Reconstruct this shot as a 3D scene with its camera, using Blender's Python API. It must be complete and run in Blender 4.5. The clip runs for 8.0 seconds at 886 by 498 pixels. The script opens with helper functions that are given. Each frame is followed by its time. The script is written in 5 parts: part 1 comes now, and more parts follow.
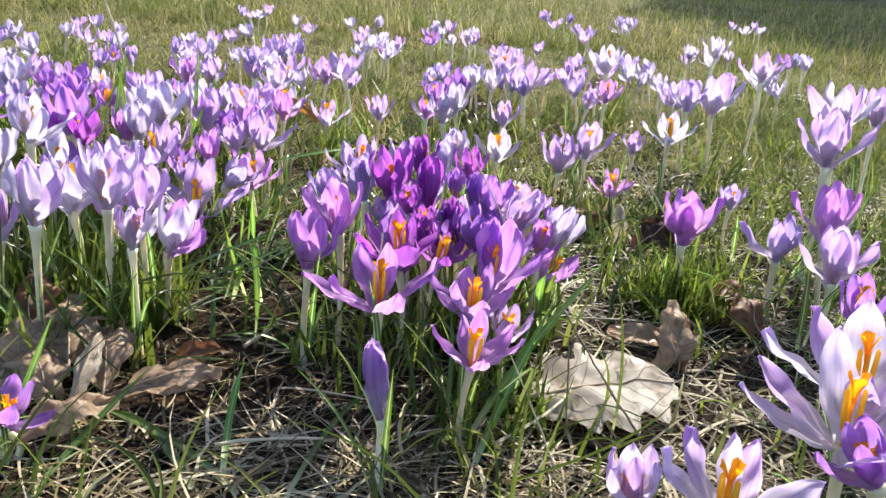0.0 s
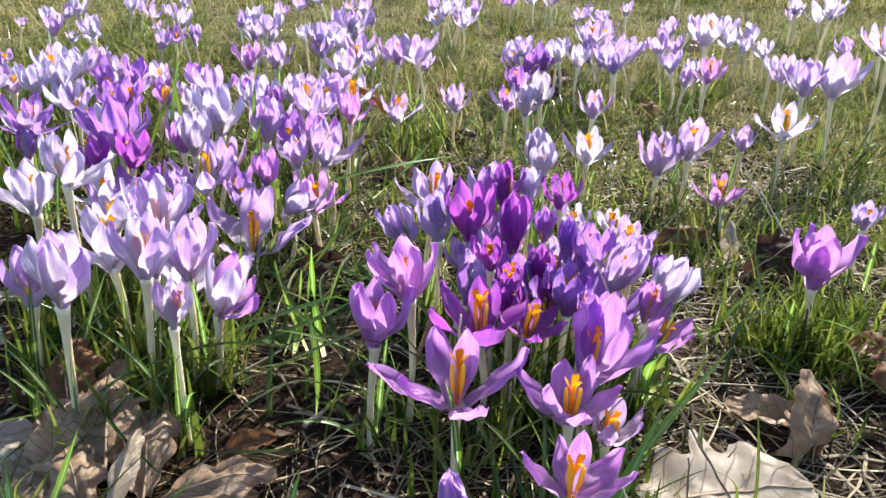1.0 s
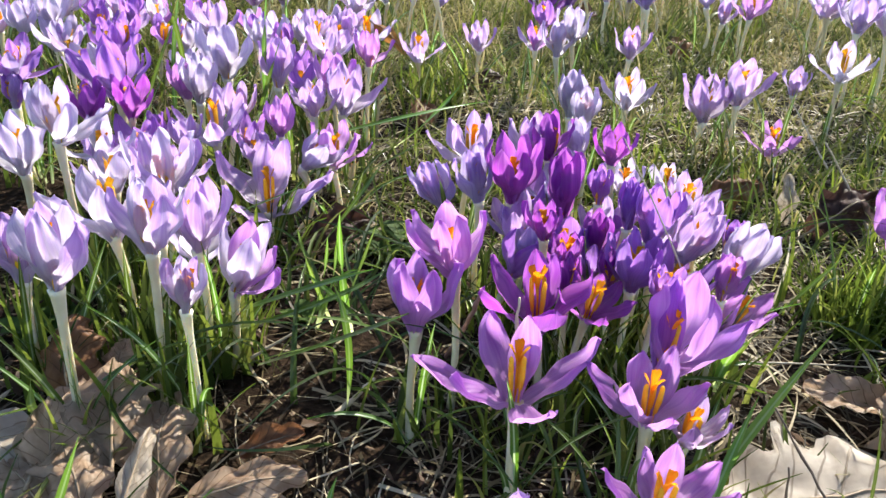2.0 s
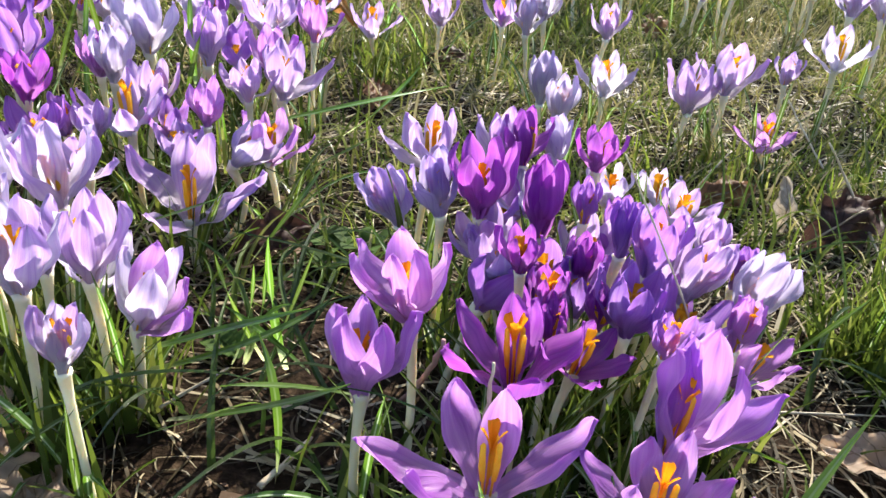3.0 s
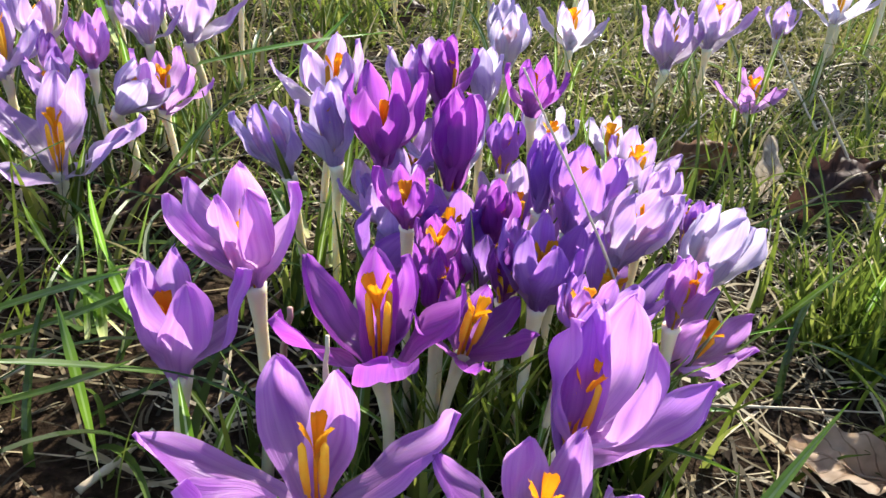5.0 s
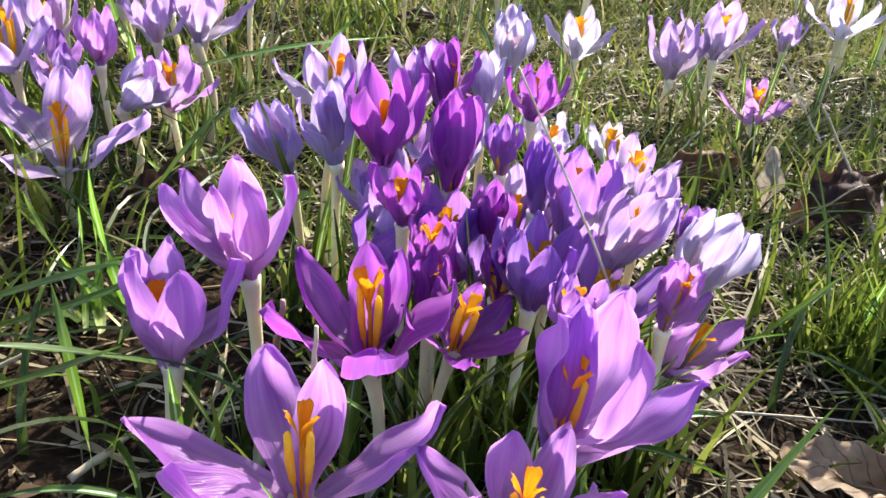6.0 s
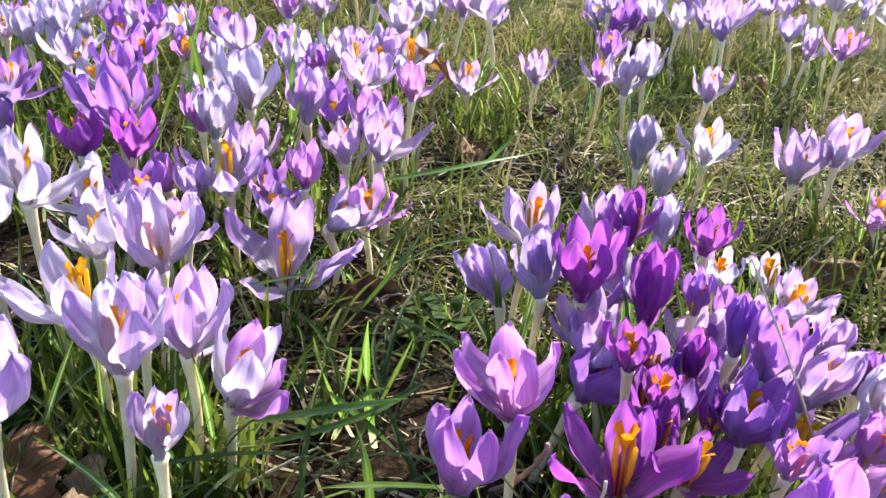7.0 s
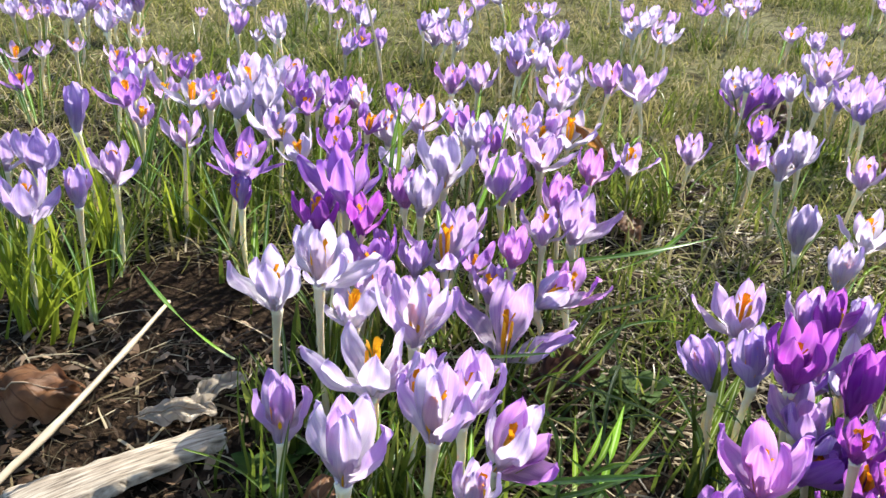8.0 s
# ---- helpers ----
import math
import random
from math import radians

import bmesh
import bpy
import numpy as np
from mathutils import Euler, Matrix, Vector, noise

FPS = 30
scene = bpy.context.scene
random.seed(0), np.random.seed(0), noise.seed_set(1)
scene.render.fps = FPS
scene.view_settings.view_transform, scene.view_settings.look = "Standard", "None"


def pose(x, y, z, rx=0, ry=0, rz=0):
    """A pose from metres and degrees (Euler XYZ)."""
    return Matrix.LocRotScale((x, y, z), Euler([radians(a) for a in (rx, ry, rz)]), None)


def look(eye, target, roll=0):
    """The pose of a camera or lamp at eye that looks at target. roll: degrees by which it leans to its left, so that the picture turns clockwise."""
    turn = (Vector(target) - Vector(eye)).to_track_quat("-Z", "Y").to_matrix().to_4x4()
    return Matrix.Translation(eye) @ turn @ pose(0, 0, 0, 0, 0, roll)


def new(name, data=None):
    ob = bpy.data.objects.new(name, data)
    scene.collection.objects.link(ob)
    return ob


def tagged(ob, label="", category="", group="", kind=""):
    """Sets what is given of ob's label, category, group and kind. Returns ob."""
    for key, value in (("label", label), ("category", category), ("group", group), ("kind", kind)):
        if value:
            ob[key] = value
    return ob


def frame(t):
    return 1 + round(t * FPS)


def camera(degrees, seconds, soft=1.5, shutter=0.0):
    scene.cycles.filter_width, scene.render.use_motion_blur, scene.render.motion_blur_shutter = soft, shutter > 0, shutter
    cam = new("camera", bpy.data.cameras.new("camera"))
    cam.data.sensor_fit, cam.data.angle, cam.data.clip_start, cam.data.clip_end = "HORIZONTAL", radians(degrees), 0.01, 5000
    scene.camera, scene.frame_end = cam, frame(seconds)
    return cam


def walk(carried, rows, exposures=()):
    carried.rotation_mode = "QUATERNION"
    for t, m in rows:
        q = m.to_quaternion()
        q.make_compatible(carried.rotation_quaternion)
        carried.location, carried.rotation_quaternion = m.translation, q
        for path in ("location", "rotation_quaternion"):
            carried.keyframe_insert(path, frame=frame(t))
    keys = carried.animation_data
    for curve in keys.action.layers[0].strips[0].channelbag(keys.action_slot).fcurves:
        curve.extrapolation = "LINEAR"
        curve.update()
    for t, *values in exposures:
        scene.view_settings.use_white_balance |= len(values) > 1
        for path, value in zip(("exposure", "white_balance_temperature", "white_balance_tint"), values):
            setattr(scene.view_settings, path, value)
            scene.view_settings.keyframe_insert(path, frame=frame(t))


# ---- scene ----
LENS = 55.0
cam = camera(LENS, 8.0, soft=1.5)
ROWS = [
    (0.0, (-0.003, -0.024, 0.230), (0.025, 1.860, -0.441), 4.1),
    (0.5, (-0.001, 0.021, 0.253), (-0.083, 1.870, -0.505), 2.4),
    (1.0, (-0.012, 0.068, 0.263), (-0.154, 1.892, -0.544), 1.9),
    (1.5, (-0.031, 0.090, 0.268), (-0.194, 1.880, -0.608), 1.6),
    (1.7, (-0.034, 0.100, 0.263), (-0.191, 1.878, -0.639), 1.5),
    (2.8, (-0.044, 0.185, 0.239), (-0.082, 1.915, -0.764), 4.2),
    (3.0, (-0.044, 0.197, 0.240), (-0.065, 1.927, -0.763), 4.3),
    (3.5, (-0.032, 0.224, 0.241), (-0.009, 1.950, -0.770), 4.5),
    (4.0, (-0.022, 0.239, 0.218), (-0.022, 1.956, -0.808), 3.8),
    (4.5, (-0.010, 0.248, 0.205), (-0.041, 1.963, -0.825), 3.9),
    (4.7, (-0.005, 0.250, 0.203), (-0.049, 1.964, -0.827), 3.9),
    (5.8, (0.003, 0.244, 0.195), (-0.060, 1.972, -0.811), 5.3),
    (6.0, (0.004, 0.246, 0.198), (-0.069, 1.973, -0.808), 5.2),
    (6.5, (-0.023, 0.243, 0.223), (-0.155, 1.981, -0.757), 4.1),
    (7.0, (-0.058, 0.215, 0.251), (-0.256, 1.967, -0.693), 4.0),
    (7.5, (-0.098, 0.182, 0.271), (-0.401, 1.940, -0.634), 3.5),
    (8.0, (-0.129, 0.164, 0.291), (-0.498, 1.925, -0.583), 4.0),
]
walk(cam, [(t, look(eye, target, roll)) for t, eye, target, roll in ROWS],
     exposures=((0.0, 1.41), (1.7, 1.42), (3.0, 1.50), (4.5, 1.50), (6.5, 1.52), (7.3, 1.48), (8.0, 1.42)))

# ---- sky and sun ----
SUN = Vector((0.38, 0.86, 0.70)).normalized()
world = bpy.data.worlds.new("sky")
scene.world = world
world.use_nodes = True
wn = world.node_tree.nodes
sky = wn.new("ShaderNodeTexSky")
sky.sky_type, sky.sun_disc = "NISHITA", False
sky.sun_elevation, sky.sun_rotation = math.asin(SUN.z), math.atan2(SUN.x, SUN.y)
world.node_tree.links.new(sky.outputs[0], wn["Background"].inputs[0])
wn["Background"].inputs[1].default_value = 0.118
sun = new("sun", bpy.data.lights.new("sun", "SUN"))
sun.data.energy, sun.data.angle, sun.data.color = 3.8, radians(0.5), (1.0, 0.945, 0.83)
sun.matrix_world = look(SUN * 20, (0, 0, 0))

# ---- materials ----


class Nodes:
    """A short way to write a node material."""

    def __init__(self, name):
        self.mat = bpy.data.materials.new(name)
        self.mat.use_nodes = True
        self.tree = self.mat.node_tree
        self.bsdf = self.tree.nodes["Principled BSDF"]
        self.out = self.tree.nodes["Material Output"]

    def add(self, kind, inputs=None, **settings):
        node = self.tree.nodes.new("ShaderNode" + kind)
        for key, value in settings.items():
            setattr(node, key, value)
        for key, value in (inputs or {}).items():
            if isinstance(value, bpy.types.NodeSocket):
                self.tree.links.new(value, node.inputs[key])
            else:
                node.inputs[key].default_value = value
        return node

    def ramp(self, fac, stops):
        node = self.add("ValToRGB", {0: fac})
        el = node.color_ramp.elements
        while len(el) < len(stops):
            el.new(0.5)
        for e, (p, c) in zip(el, stops):
            e.position, e.color = p, (*c, 1)
        return node.outputs[0]

    def mix(self, fac, a, b, mode="MIX"):
        node = self.add("Mix", data_type="RGBA", blend_type=mode)
        for key, value in ((0, fac), (6, a), (7, b)):
            if isinstance(value, bpy.types.NodeSocket):
                self.tree.links.new(value, node.inputs[key])
            else:
                node.inputs[key].default_value = value if key == 0 else (*value, 1)
        return node.outputs[2]

    def maths(self, op, a, b=0.0):
        return self.add("Math", {0: a, 1: b}, operation=op).outputs[0]

    def span(self, value, lo, hi):
        return self.add("MapRange", {0: value, 3: lo, 4: hi}).outputs[0]

    def noise(self, scale, detail=4.0, vector=None):
        inputs = {"Scale": scale, "Detail": detail}
        if vector:
            inputs["Vector"] = vector
        return self.add("TexNoise", inputs).outputs[0]

    def place(self):
        return self.add("TexCoord").outputs["Object"]

    def bump(self, height, strength, distance=0.001):
        self.link(self.add("Bump", {"Height": height, "Strength": strength, "Distance": distance}).outputs[0], "Normal")

    def link(self, socket, key):
        self.tree.links.new(socket, self.bsdf.inputs[key])

    def sheer(self, colour, amount):
        """Lets light through a thin leaf or petal."""
        glow = self.add("BsdfTranslucent", {0: colour})
        mixed = self.add("MixShader", {0: amount, 1: self.bsdf.outputs[0], 2: glow.outputs[0]})
        self.tree.links.new(mixed.outputs[0], self.out.inputs[0])


def petal_material(name, heart, body, tip, vein, thin=0.66):
    m = Nodes(name)
    uv = m.add("TexCoord").outputs["UV"]
    xyz = m.add("SeparateXYZ", {0: uv})
    along, across = xyz.outputs[1], xyz.outputs[0]
    rnd = m.add("ObjectInfo").outputs["Random"]
    shifted = m.add("Mapping", {"Vector": uv, "Scale": (13, 1.0, 1), "Location": m.add("CombineXYZ", {0: m.span(rnd, 0, 40), 1: rnd}).outputs[0]}).outputs[0]
    streak = m.noise(1.0, 3.0, shifted)
    blotch = m.noise(2.6, 2.0, m.add("Mapping", {"Vector": uv, "Location": m.add("CombineXYZ", {0: m.span(rnd, 0, 90)}).outputs[0]}).outputs[0])
    v = m.maths("ADD", along, m.span(streak, -0.12, 0.12))
    col = m.ramp(v, [(0.0, heart), (0.24, heart), (0.52, body), (0.72, body), (0.94, tip)])
    col = m.mix(m.maths("MULTIPLY", m.ramp(streak, [(0.46, (0, 0, 0)), (0.70, (1, 1, 1))]), 0.5), col, vein)
    mid = m.ramp(m.maths("ABSOLUTE", m.maths("SUBTRACT", across, 0.5)), [(0.0, (1, 1, 1)), (0.09, (0, 0, 0))])
    col = m.mix(m.maths("MULTIPLY", mid, 0.35), col, vein)
    pale_streak = m.noise(1.0, 2.0, m.add("Mapping", {"Vector": uv, "Scale": (7, 0.7, 1), "Location": m.add("CombineXYZ", {0: m.span(rnd, 60, 10), 1: rnd}).outputs[0]}).outputs[0])
    col = m.mix(m.maths("MULTIPLY", m.ramp(pale_streak, [(0.50, (0, 0, 0)), (0.66, (1, 1, 1))]), 0.45), col, heart)
    col = m.mix(m.span(blotch, 0.0, 0.26), col, heart)
    rim = m.maths("MAXIMUM", m.ramp(m.maths("ABSOLUTE", m.maths("SUBTRACT", across, 0.5)), [(0.40, (0, 0, 0)), (0.5, (1, 1, 1))]), m.ramp(along, [(0.95, (0, 0, 0)), (1.0, (1, 1, 1))]))
    col = m.mix(m.maths("MULTIPLY", rim, 0.35), col, heart)
    hsv = m.add("HueSaturation", {"Hue": m.span(rnd, 0.488, 0.51), "Saturation": m.span(blotch, 0.85, 1.12), "Value": m.span(rnd, 0.86, 1.1), "Color": col}).outputs[0]
    m.link(hsv, "Base Color")
    m.bsdf.inputs["Roughness"].default_value = 0.30
    m.bsdf.inputs["Specular IOR Level"].default_value = 0.45
    fine = m.noise(1.0, 2.0, m.add("Mapping", {"Vector": uv, "Scale": (34, 1.6, 1), "Location": m.add("CombineXYZ", {0: m.span(rnd, 0, 70)}).outputs[0]}).outputs[0])
    m.bump(m.maths("ADD", streak, m.maths("MULTIPLY", fine, 0.8)), 0.75, 0.0009)
    m.sheer(m.add("Gamma", {0: hsv, 1: thin}).outputs[0], 0.6)
    return m.mat


PETALS = {
    "deep": petal_material("petal_deep_purple", (0.40, 0.085, 0.47), (0.26, 0.019, 0.40), (0.185, 0.010, 0.33), (0.09, 0.004, 0.20)),
    "violet": petal_material("petal_violet", (0.45, 0.205, 0.61), (0.275, 0.066, 0.545), (0.215, 0.033, 0.48), (0.135, 0.014, 0.35)),
    "mauve": petal_material("petal_mauve", (0.58, 0.29, 0.65), (0.435, 0.115, 0.59), (0.355, 0.062, 0.54), (0.22, 0.027, 0.41)),
    "lilac": petal_material("petal_lilac", (0.61, 0.50, 0.665), (0.40, 0.185, 0.60), (0.32, 0.11, 0.555), (0.205, 0.05, 0.43), 0.68),
    "blue": petal_material("petal_blue_lilac", (0.56, 0.47, 0.68), (0.345, 0.195, 0.60), (0.28, 0.122, 0.555), (0.195, 0.063, 0.44), 0.70),
    "pale": petal_material("petal_pale", (0.65, 0.605, 0.70), (0.47, 0.375, 0.64), (0.37, 0.225, 0.60), (0.25, 0.11, 0.49), 0.72),
}


def plain(name, lo, hi, rough=0.5, scale=120.0, through_light=0.0, spec=0.4):
    """A natural surface between two colours, mottled at two scales, different for each piece."""
    m = Nodes(name)
    rnd = m.add("ObjectInfo").outputs["Random"]
    place = m.add("Mapping", {"Vector": m.place(), "Location": m.add("CombineXYZ", {0: rnd, 1: rnd}).outputs[0]}).outputs[0]
    n = m.maths("ADD", m.maths("MULTIPLY", m.noise(scale, 5.0, place), 0.6), m.maths("MULTIPLY", m.noise(scale / 7, 3.0, place), 0.4))
    col = m.ramp(n, [(0.32, lo), (0.66, hi)])
    col = m.add("HueSaturation", {"Value": m.span(rnd, 0.75, 1.2), "Color": col}).outputs[0]
    m.link(col, "Base Color")
    m.bsdf.inputs["Roughness"].default_value = rough
    m.bsdf.inputs["Specular IOR Level"].default_value = spec
    m.bump(n, 0.4)
    if through_light:
        m.sheer(col, through_light)
    return m.mat


def blade_material(name, stops, through_light=0.35, rough=0.4, patch_scale=0.0, gloss=0.12):
    """Many blades in one mesh: each blade takes its own colour."""
    m = Nodes(name)
    island = m.add("NewGeometry").outputs["Random Per Island"]
    col = m.ramp(island, stops)
    if patch_scale:
        wide = m.maths("ADD", m.maths("MULTIPLY", m.noise(patch_scale, 3.0, m.place()), 0.6), m.maths("MULTIPLY", m.noise(patch_scale * 5, 2.0, m.place()), 0.4))
        col = m.mix(m.maths("MULTIPLY", m.ramp(wide, [(0.46, (0, 0, 0)), (0.58, (1, 1, 1))]), 0.85), col, m.mix(0.8, col, (0.09, 0.16, 0.02)))
        col = m.mix(m.maths("MULTIPLY", m.ramp(wide, [(0.38, (1, 1, 1)), (0.48, (0, 0, 0))]), 0.6), col, m.mix(0.6, col, (0.30, 0.22, 0.12)))
    grain = m.noise(180.0, 3.0, m.place())
    col = m.mix(m.span(grain, 0.0, 0.3), col, (0.12, 0.10, 0.05))
    m.link(col, "Base Color")
    m.bsdf.inputs["Roughness"].default_value = rough
    m.bsdf.inputs["Specular IOR Level"].default_value = gloss
    m.sheer(col, through_light)
    return m.mat


def leaf_material(name, pale, lift=1.0):
    """A dark green leaf with a pale stripe down its middle."""
    m = Nodes(name)
    xyz = m.add("SeparateXYZ", {0: m.add("TexCoord").outputs["UV"]})
    rnd = m.add("ObjectInfo").outputs["Random"]
    n = m.noise(90.0, 4.0, m.place())
    green = m.mix(n, (0.035, 0.085, 0.018), (0.10, 0.19, 0.03))
    green = m.mix(m.ramp(xyz.outputs[1], [(0.0, (1, 1, 1)), (0.22, (0, 0, 0))]), green, (0.45, 0.50, 0.28))
    stripe = m.ramp(m.maths("ABSOLUTE", m.maths("SUBTRACT", xyz.outputs[0], 0.5)), [(0.07, (1, 1, 1)), (0.14, (0, 0, 0))])
    col = m.mix(m.maths("MULTIPLY", stripe, pale), green, (0.42, 0.52, 0.34))
    col = m.add("HueSaturation", {"Hue": m.span(rnd, 0.47, 0.51), "Value": m.span(rnd, 0.7 * lift, 1.35 * lift), "Color": col}).outputs[0]
    m.link(col, "Base Color")
    m.bsdf.inputs["Roughness"].default_value = 0.34
    m.sheer(m.add("HueSaturation", {"Hue": 0.485, "Saturation": 1.1, "Value": 1.6, "Color": col}).outputs[0], 0.48)
    return m.mat


def dead_leaf_material(name, lo, hi, stain):
    m = Nodes(name)
    uv = m.add("TexCoord").outputs["UV"]
    place = m.place()
    n = m.maths("ADD", m.maths("MULTIPLY", m.noise(160.0, 6.0, place), 0.5), m.maths("MULTIPLY", m.noise(28.0, 3.0, place), 0.5))
    col = m.ramp(n, [(0.34, lo), (0.64, hi)])
    xyz = m.add("SeparateXYZ", {0: uv})
    across = m.maths("ABSOLUTE", m.maths("SUBTRACT", xyz.outputs[0], 0.5))
    midrib = m.ramp(across, [(0.012, (1, 1, 1)), (0.03, (0, 0, 0))])
    ribs = m.maths("SINE", m.maths("MULTIPLY", m.maths("SUBTRACT", xyz.outputs[1], m.maths("MULTIPLY", across, 0.55)), 46.0))
    ribs = m.ramp(ribs, [(0.93, (0, 0, 0)), (0.985, (1, 1, 1))])
    lines = m.maths("MAXIMUM", midrib, ribs)
    col = m.mix(m.maths("MULTIPLY", lines, 0.6), col, stain)
    spots = m.ramp(m.noise(55.0, 2.0, place), [(0.62, (0, 0, 0)), (0.70, (1, 1, 1))])
    col = m.mix(m.maths("MULTIPLY", spots, 0.5), col, stain)
    m.link(col, "Base Color")
    m.bsdf.inputs["Roughness"].default_value = 0.5
    m.bump(m.maths("ADD", n, m.maths("MULTIPLY", lines, 0.6)), 0.6, 0.0008)
    m.sheer(col, 0.42)
    return m.mat


STEM = plain("crocus_stem", (0.58, 0.53, 0.35), (0.78, 0.72, 0.54), 0.4, 90)
stem_bsdf = STEM.node_tree.nodes["Principled BSDF"].inputs
stem_bsdf["Subsurface Weight"].default_value, stem_bsdf["Subsurface Scale"].default_value = 0.8, 0.004
stem_bsdf["Subsurface Radius"].default_value = (1.0, 0.85, 0.6)
STIGMA = plain("stigma_orange", (1.0, 0.46, 0.012), (1.0, 0.62, 0.03), 0.5, 300, 0.5)
ANTHER = plain("anther_yellow", (0.98, 0.56, 0.02), (1.0, 0.70, 0.06), 0.7, 400, 0.45)
LEAF = leaf_material("crocus_leaf", 0.6)
GRASS_LEAF = leaf_material("long_grass_leaf", 0.15)
BRIGHT_LEAF = leaf_material("bright_grass_leaf", 0.2, 1.5)
GRASS = blade_material("grass_green", [(0.0, (0.035, 0.06, 0.012)), (0.4, (0.10, 0.155, 0.02)), (0.75, (0.21, 0.27, 0.03)), (0.9, (0.34, 0.36, 0.08)), (1.0, (0.48, 0.42, 0.20))], 0.45, 0.32, gloss=0.3)
LAWN = blade_material("grass_worn", [(0.0, (0.09, 0.105, 0.02)), (0.3, (0.24, 0.25, 0.06)), (0.5, (0.38, 0.345, 0.11)), (0.75, (0.52, 0.44, 0.21)), (1.0, (0.64, 0.54, 0.32))], rough=0.7, patch_scale=2.6, gloss=0.03)
STRAW = blade_material("straw_dry", [(0.0, (0.04, 0.030, 0.018)), (0.3, (0.10, 0.075, 0.042)), (0.5, (0.26, 0.20, 0.11)), (0.75, (0.52, 0.43, 0.27)), (1.0, (0.70, 0.61, 0.43))], 0.25, 0.5)
OAK_PALE = dead_leaf_material("dead_leaf_pale", (0.52, 0.44, 0.35), (0.76, 0.69, 0.59), (0.30, 0.22, 0.15))
OAK_TAN = dead_leaf_material("dead_leaf_tan", (0.42, 0.29, 0.19), (0.74, 0.59, 0.44), (0.22, 0.135, 0.08))
OAK_RUST = dead_leaf_material("dead_leaf_rust", (0.24, 0.11, 0.05), (0.44, 0.24, 0.12), (0.12, 0.06, 0.03))
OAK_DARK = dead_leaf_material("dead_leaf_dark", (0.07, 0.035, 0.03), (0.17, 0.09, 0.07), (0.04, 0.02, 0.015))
OAK_ORANGE = dead_leaf_material("dead_leaf_orange", (0.48, 0.24, 0.06), (0.70, 0.42, 0.16), (0.25, 0.11, 0.03))
TWIG = plain("twig_bark", (0.10, 0.07, 0.05), (0.24, 0.17, 0.12), 0.7, 260)
WITHERED = plain("stem_withered", (0.30, 0.15, 0.13), (0.55, 0.33, 0.30), 0.5, 150)
STALK = plain("stalk_dry", (0.40, 0.31, 0.20), (0.62, 0.53, 0.38), 0.5, 150)


def wood_material():
    """Weathered split wood: long pale fibres with dark cracks between them."""
    m = Nodes("weathered_wood")
    turned = m.add("Mapping", {"Vector": m.place(), "Rotation": (0, 0, radians(-51))}).outputs[0]
    fibre = m.noise(1.0, 4.0, m.add("Mapping", {"Vector": turned, "Scale": (55, 900, 200)}).outputs[0])
    stain = m.noise(70.0, 3.0, m.place())
    col = m.ramp(fibre, [(0.32, (0.10, 0.075, 0.05)), (0.47, (0.36, 0.29, 0.21)), (0.72, (0.64, 0.56, 0.44))])
    col = m.mix(m.maths("MULTIPLY", m.ramp(stain, [(0.5, (0, 0, 0)), (0.7, (1, 1, 1))]), 0.4), col, (0.26, 0.21, 0.15))
    m.link(col, "Base Color")
    m.bsdf.inputs["Roughness"].default_value = 0.75
    m.bump(fibre, 0.7, 0.001)
    return m.mat


WOOD = wood_material()

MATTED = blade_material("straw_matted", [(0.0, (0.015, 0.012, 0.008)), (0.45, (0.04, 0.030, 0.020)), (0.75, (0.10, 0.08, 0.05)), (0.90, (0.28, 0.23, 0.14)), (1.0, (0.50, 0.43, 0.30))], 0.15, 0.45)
LITTER = blade_material("leaf_crumbs", [(0.0, (0.018, 0.008, 0.005)), (0.5, (0.06, 0.030, 0.018)), (0.8, (0.16, 0.095, 0.058)), (1.0, (0.42, 0.31, 0.21))], 0.08, 0.6)


def soil_material():
    m = Nodes("soil_and_thatch")
    place = m.place()
    fine, mid, wide = m.noise(220.0, 6.0, place), m.noise(38.0, 5.0, place), m.noise(2.4, 3.0, place)
    soil = m.ramp(fine, [(0.3, (0.009, 0.006, 0.0036)), (0.55, (0.025, 0.016, 0.010)), (0.72, (0.07, 0.047, 0.029))])
    thatch = m.ramp(fine, [(0.3, (0.07, 0.07, 0.03)), (0.6, (0.20, 0.19, 0.09)), (0.75, (0.36, 0.31, 0.18))])
    bed = m.add("VectorMath", {0: place, 1: (-0.12, 0.48, 0.0)}, operation="SUBTRACT").outputs[0]
    far = m.maths("ADD", m.add("VectorMath", {0: bed}, operation="LENGTH").outputs[1], m.span(m.noise(3.5, 4.0, place), -0.35, 0.35))
    lawn = m.add("MapRange", {0: far, 1: 0.5, 2: 1.0}).outputs[0]
    cover = m.maths("MULTIPLY", m.ramp(m.maths("ADD", m.maths("MULTIPLY", mid, 0.6), m.maths("MULTIPLY", wide, 0.4)), [(0.36, (0, 0, 0)), (0.56, (1, 1, 1))]), lawn)
    m.link(m.mix(cover, soil, thatch), "Base Color")
    m.bsdf.inputs["Roughness"].default_value = 0.95
    m.bsdf.inputs["Specular IOR Level"].default_value = 0.05
    m.bump(m.maths("ADD", fine, mid), 0.8, 0.004)
    return m.mat


SOIL = soil_material()

# ---- building helpers ----


def part(name, bm, material, parent, label=""):
    """Links a bmesh as one mesh object under a thing or a part."""
    mesh = bpy.data.meshes.new(name)
    bm.to_mesh(mesh)
    bm.free()
    mesh.materials.append(material)
    return piece(name, mesh, parent, None, label)


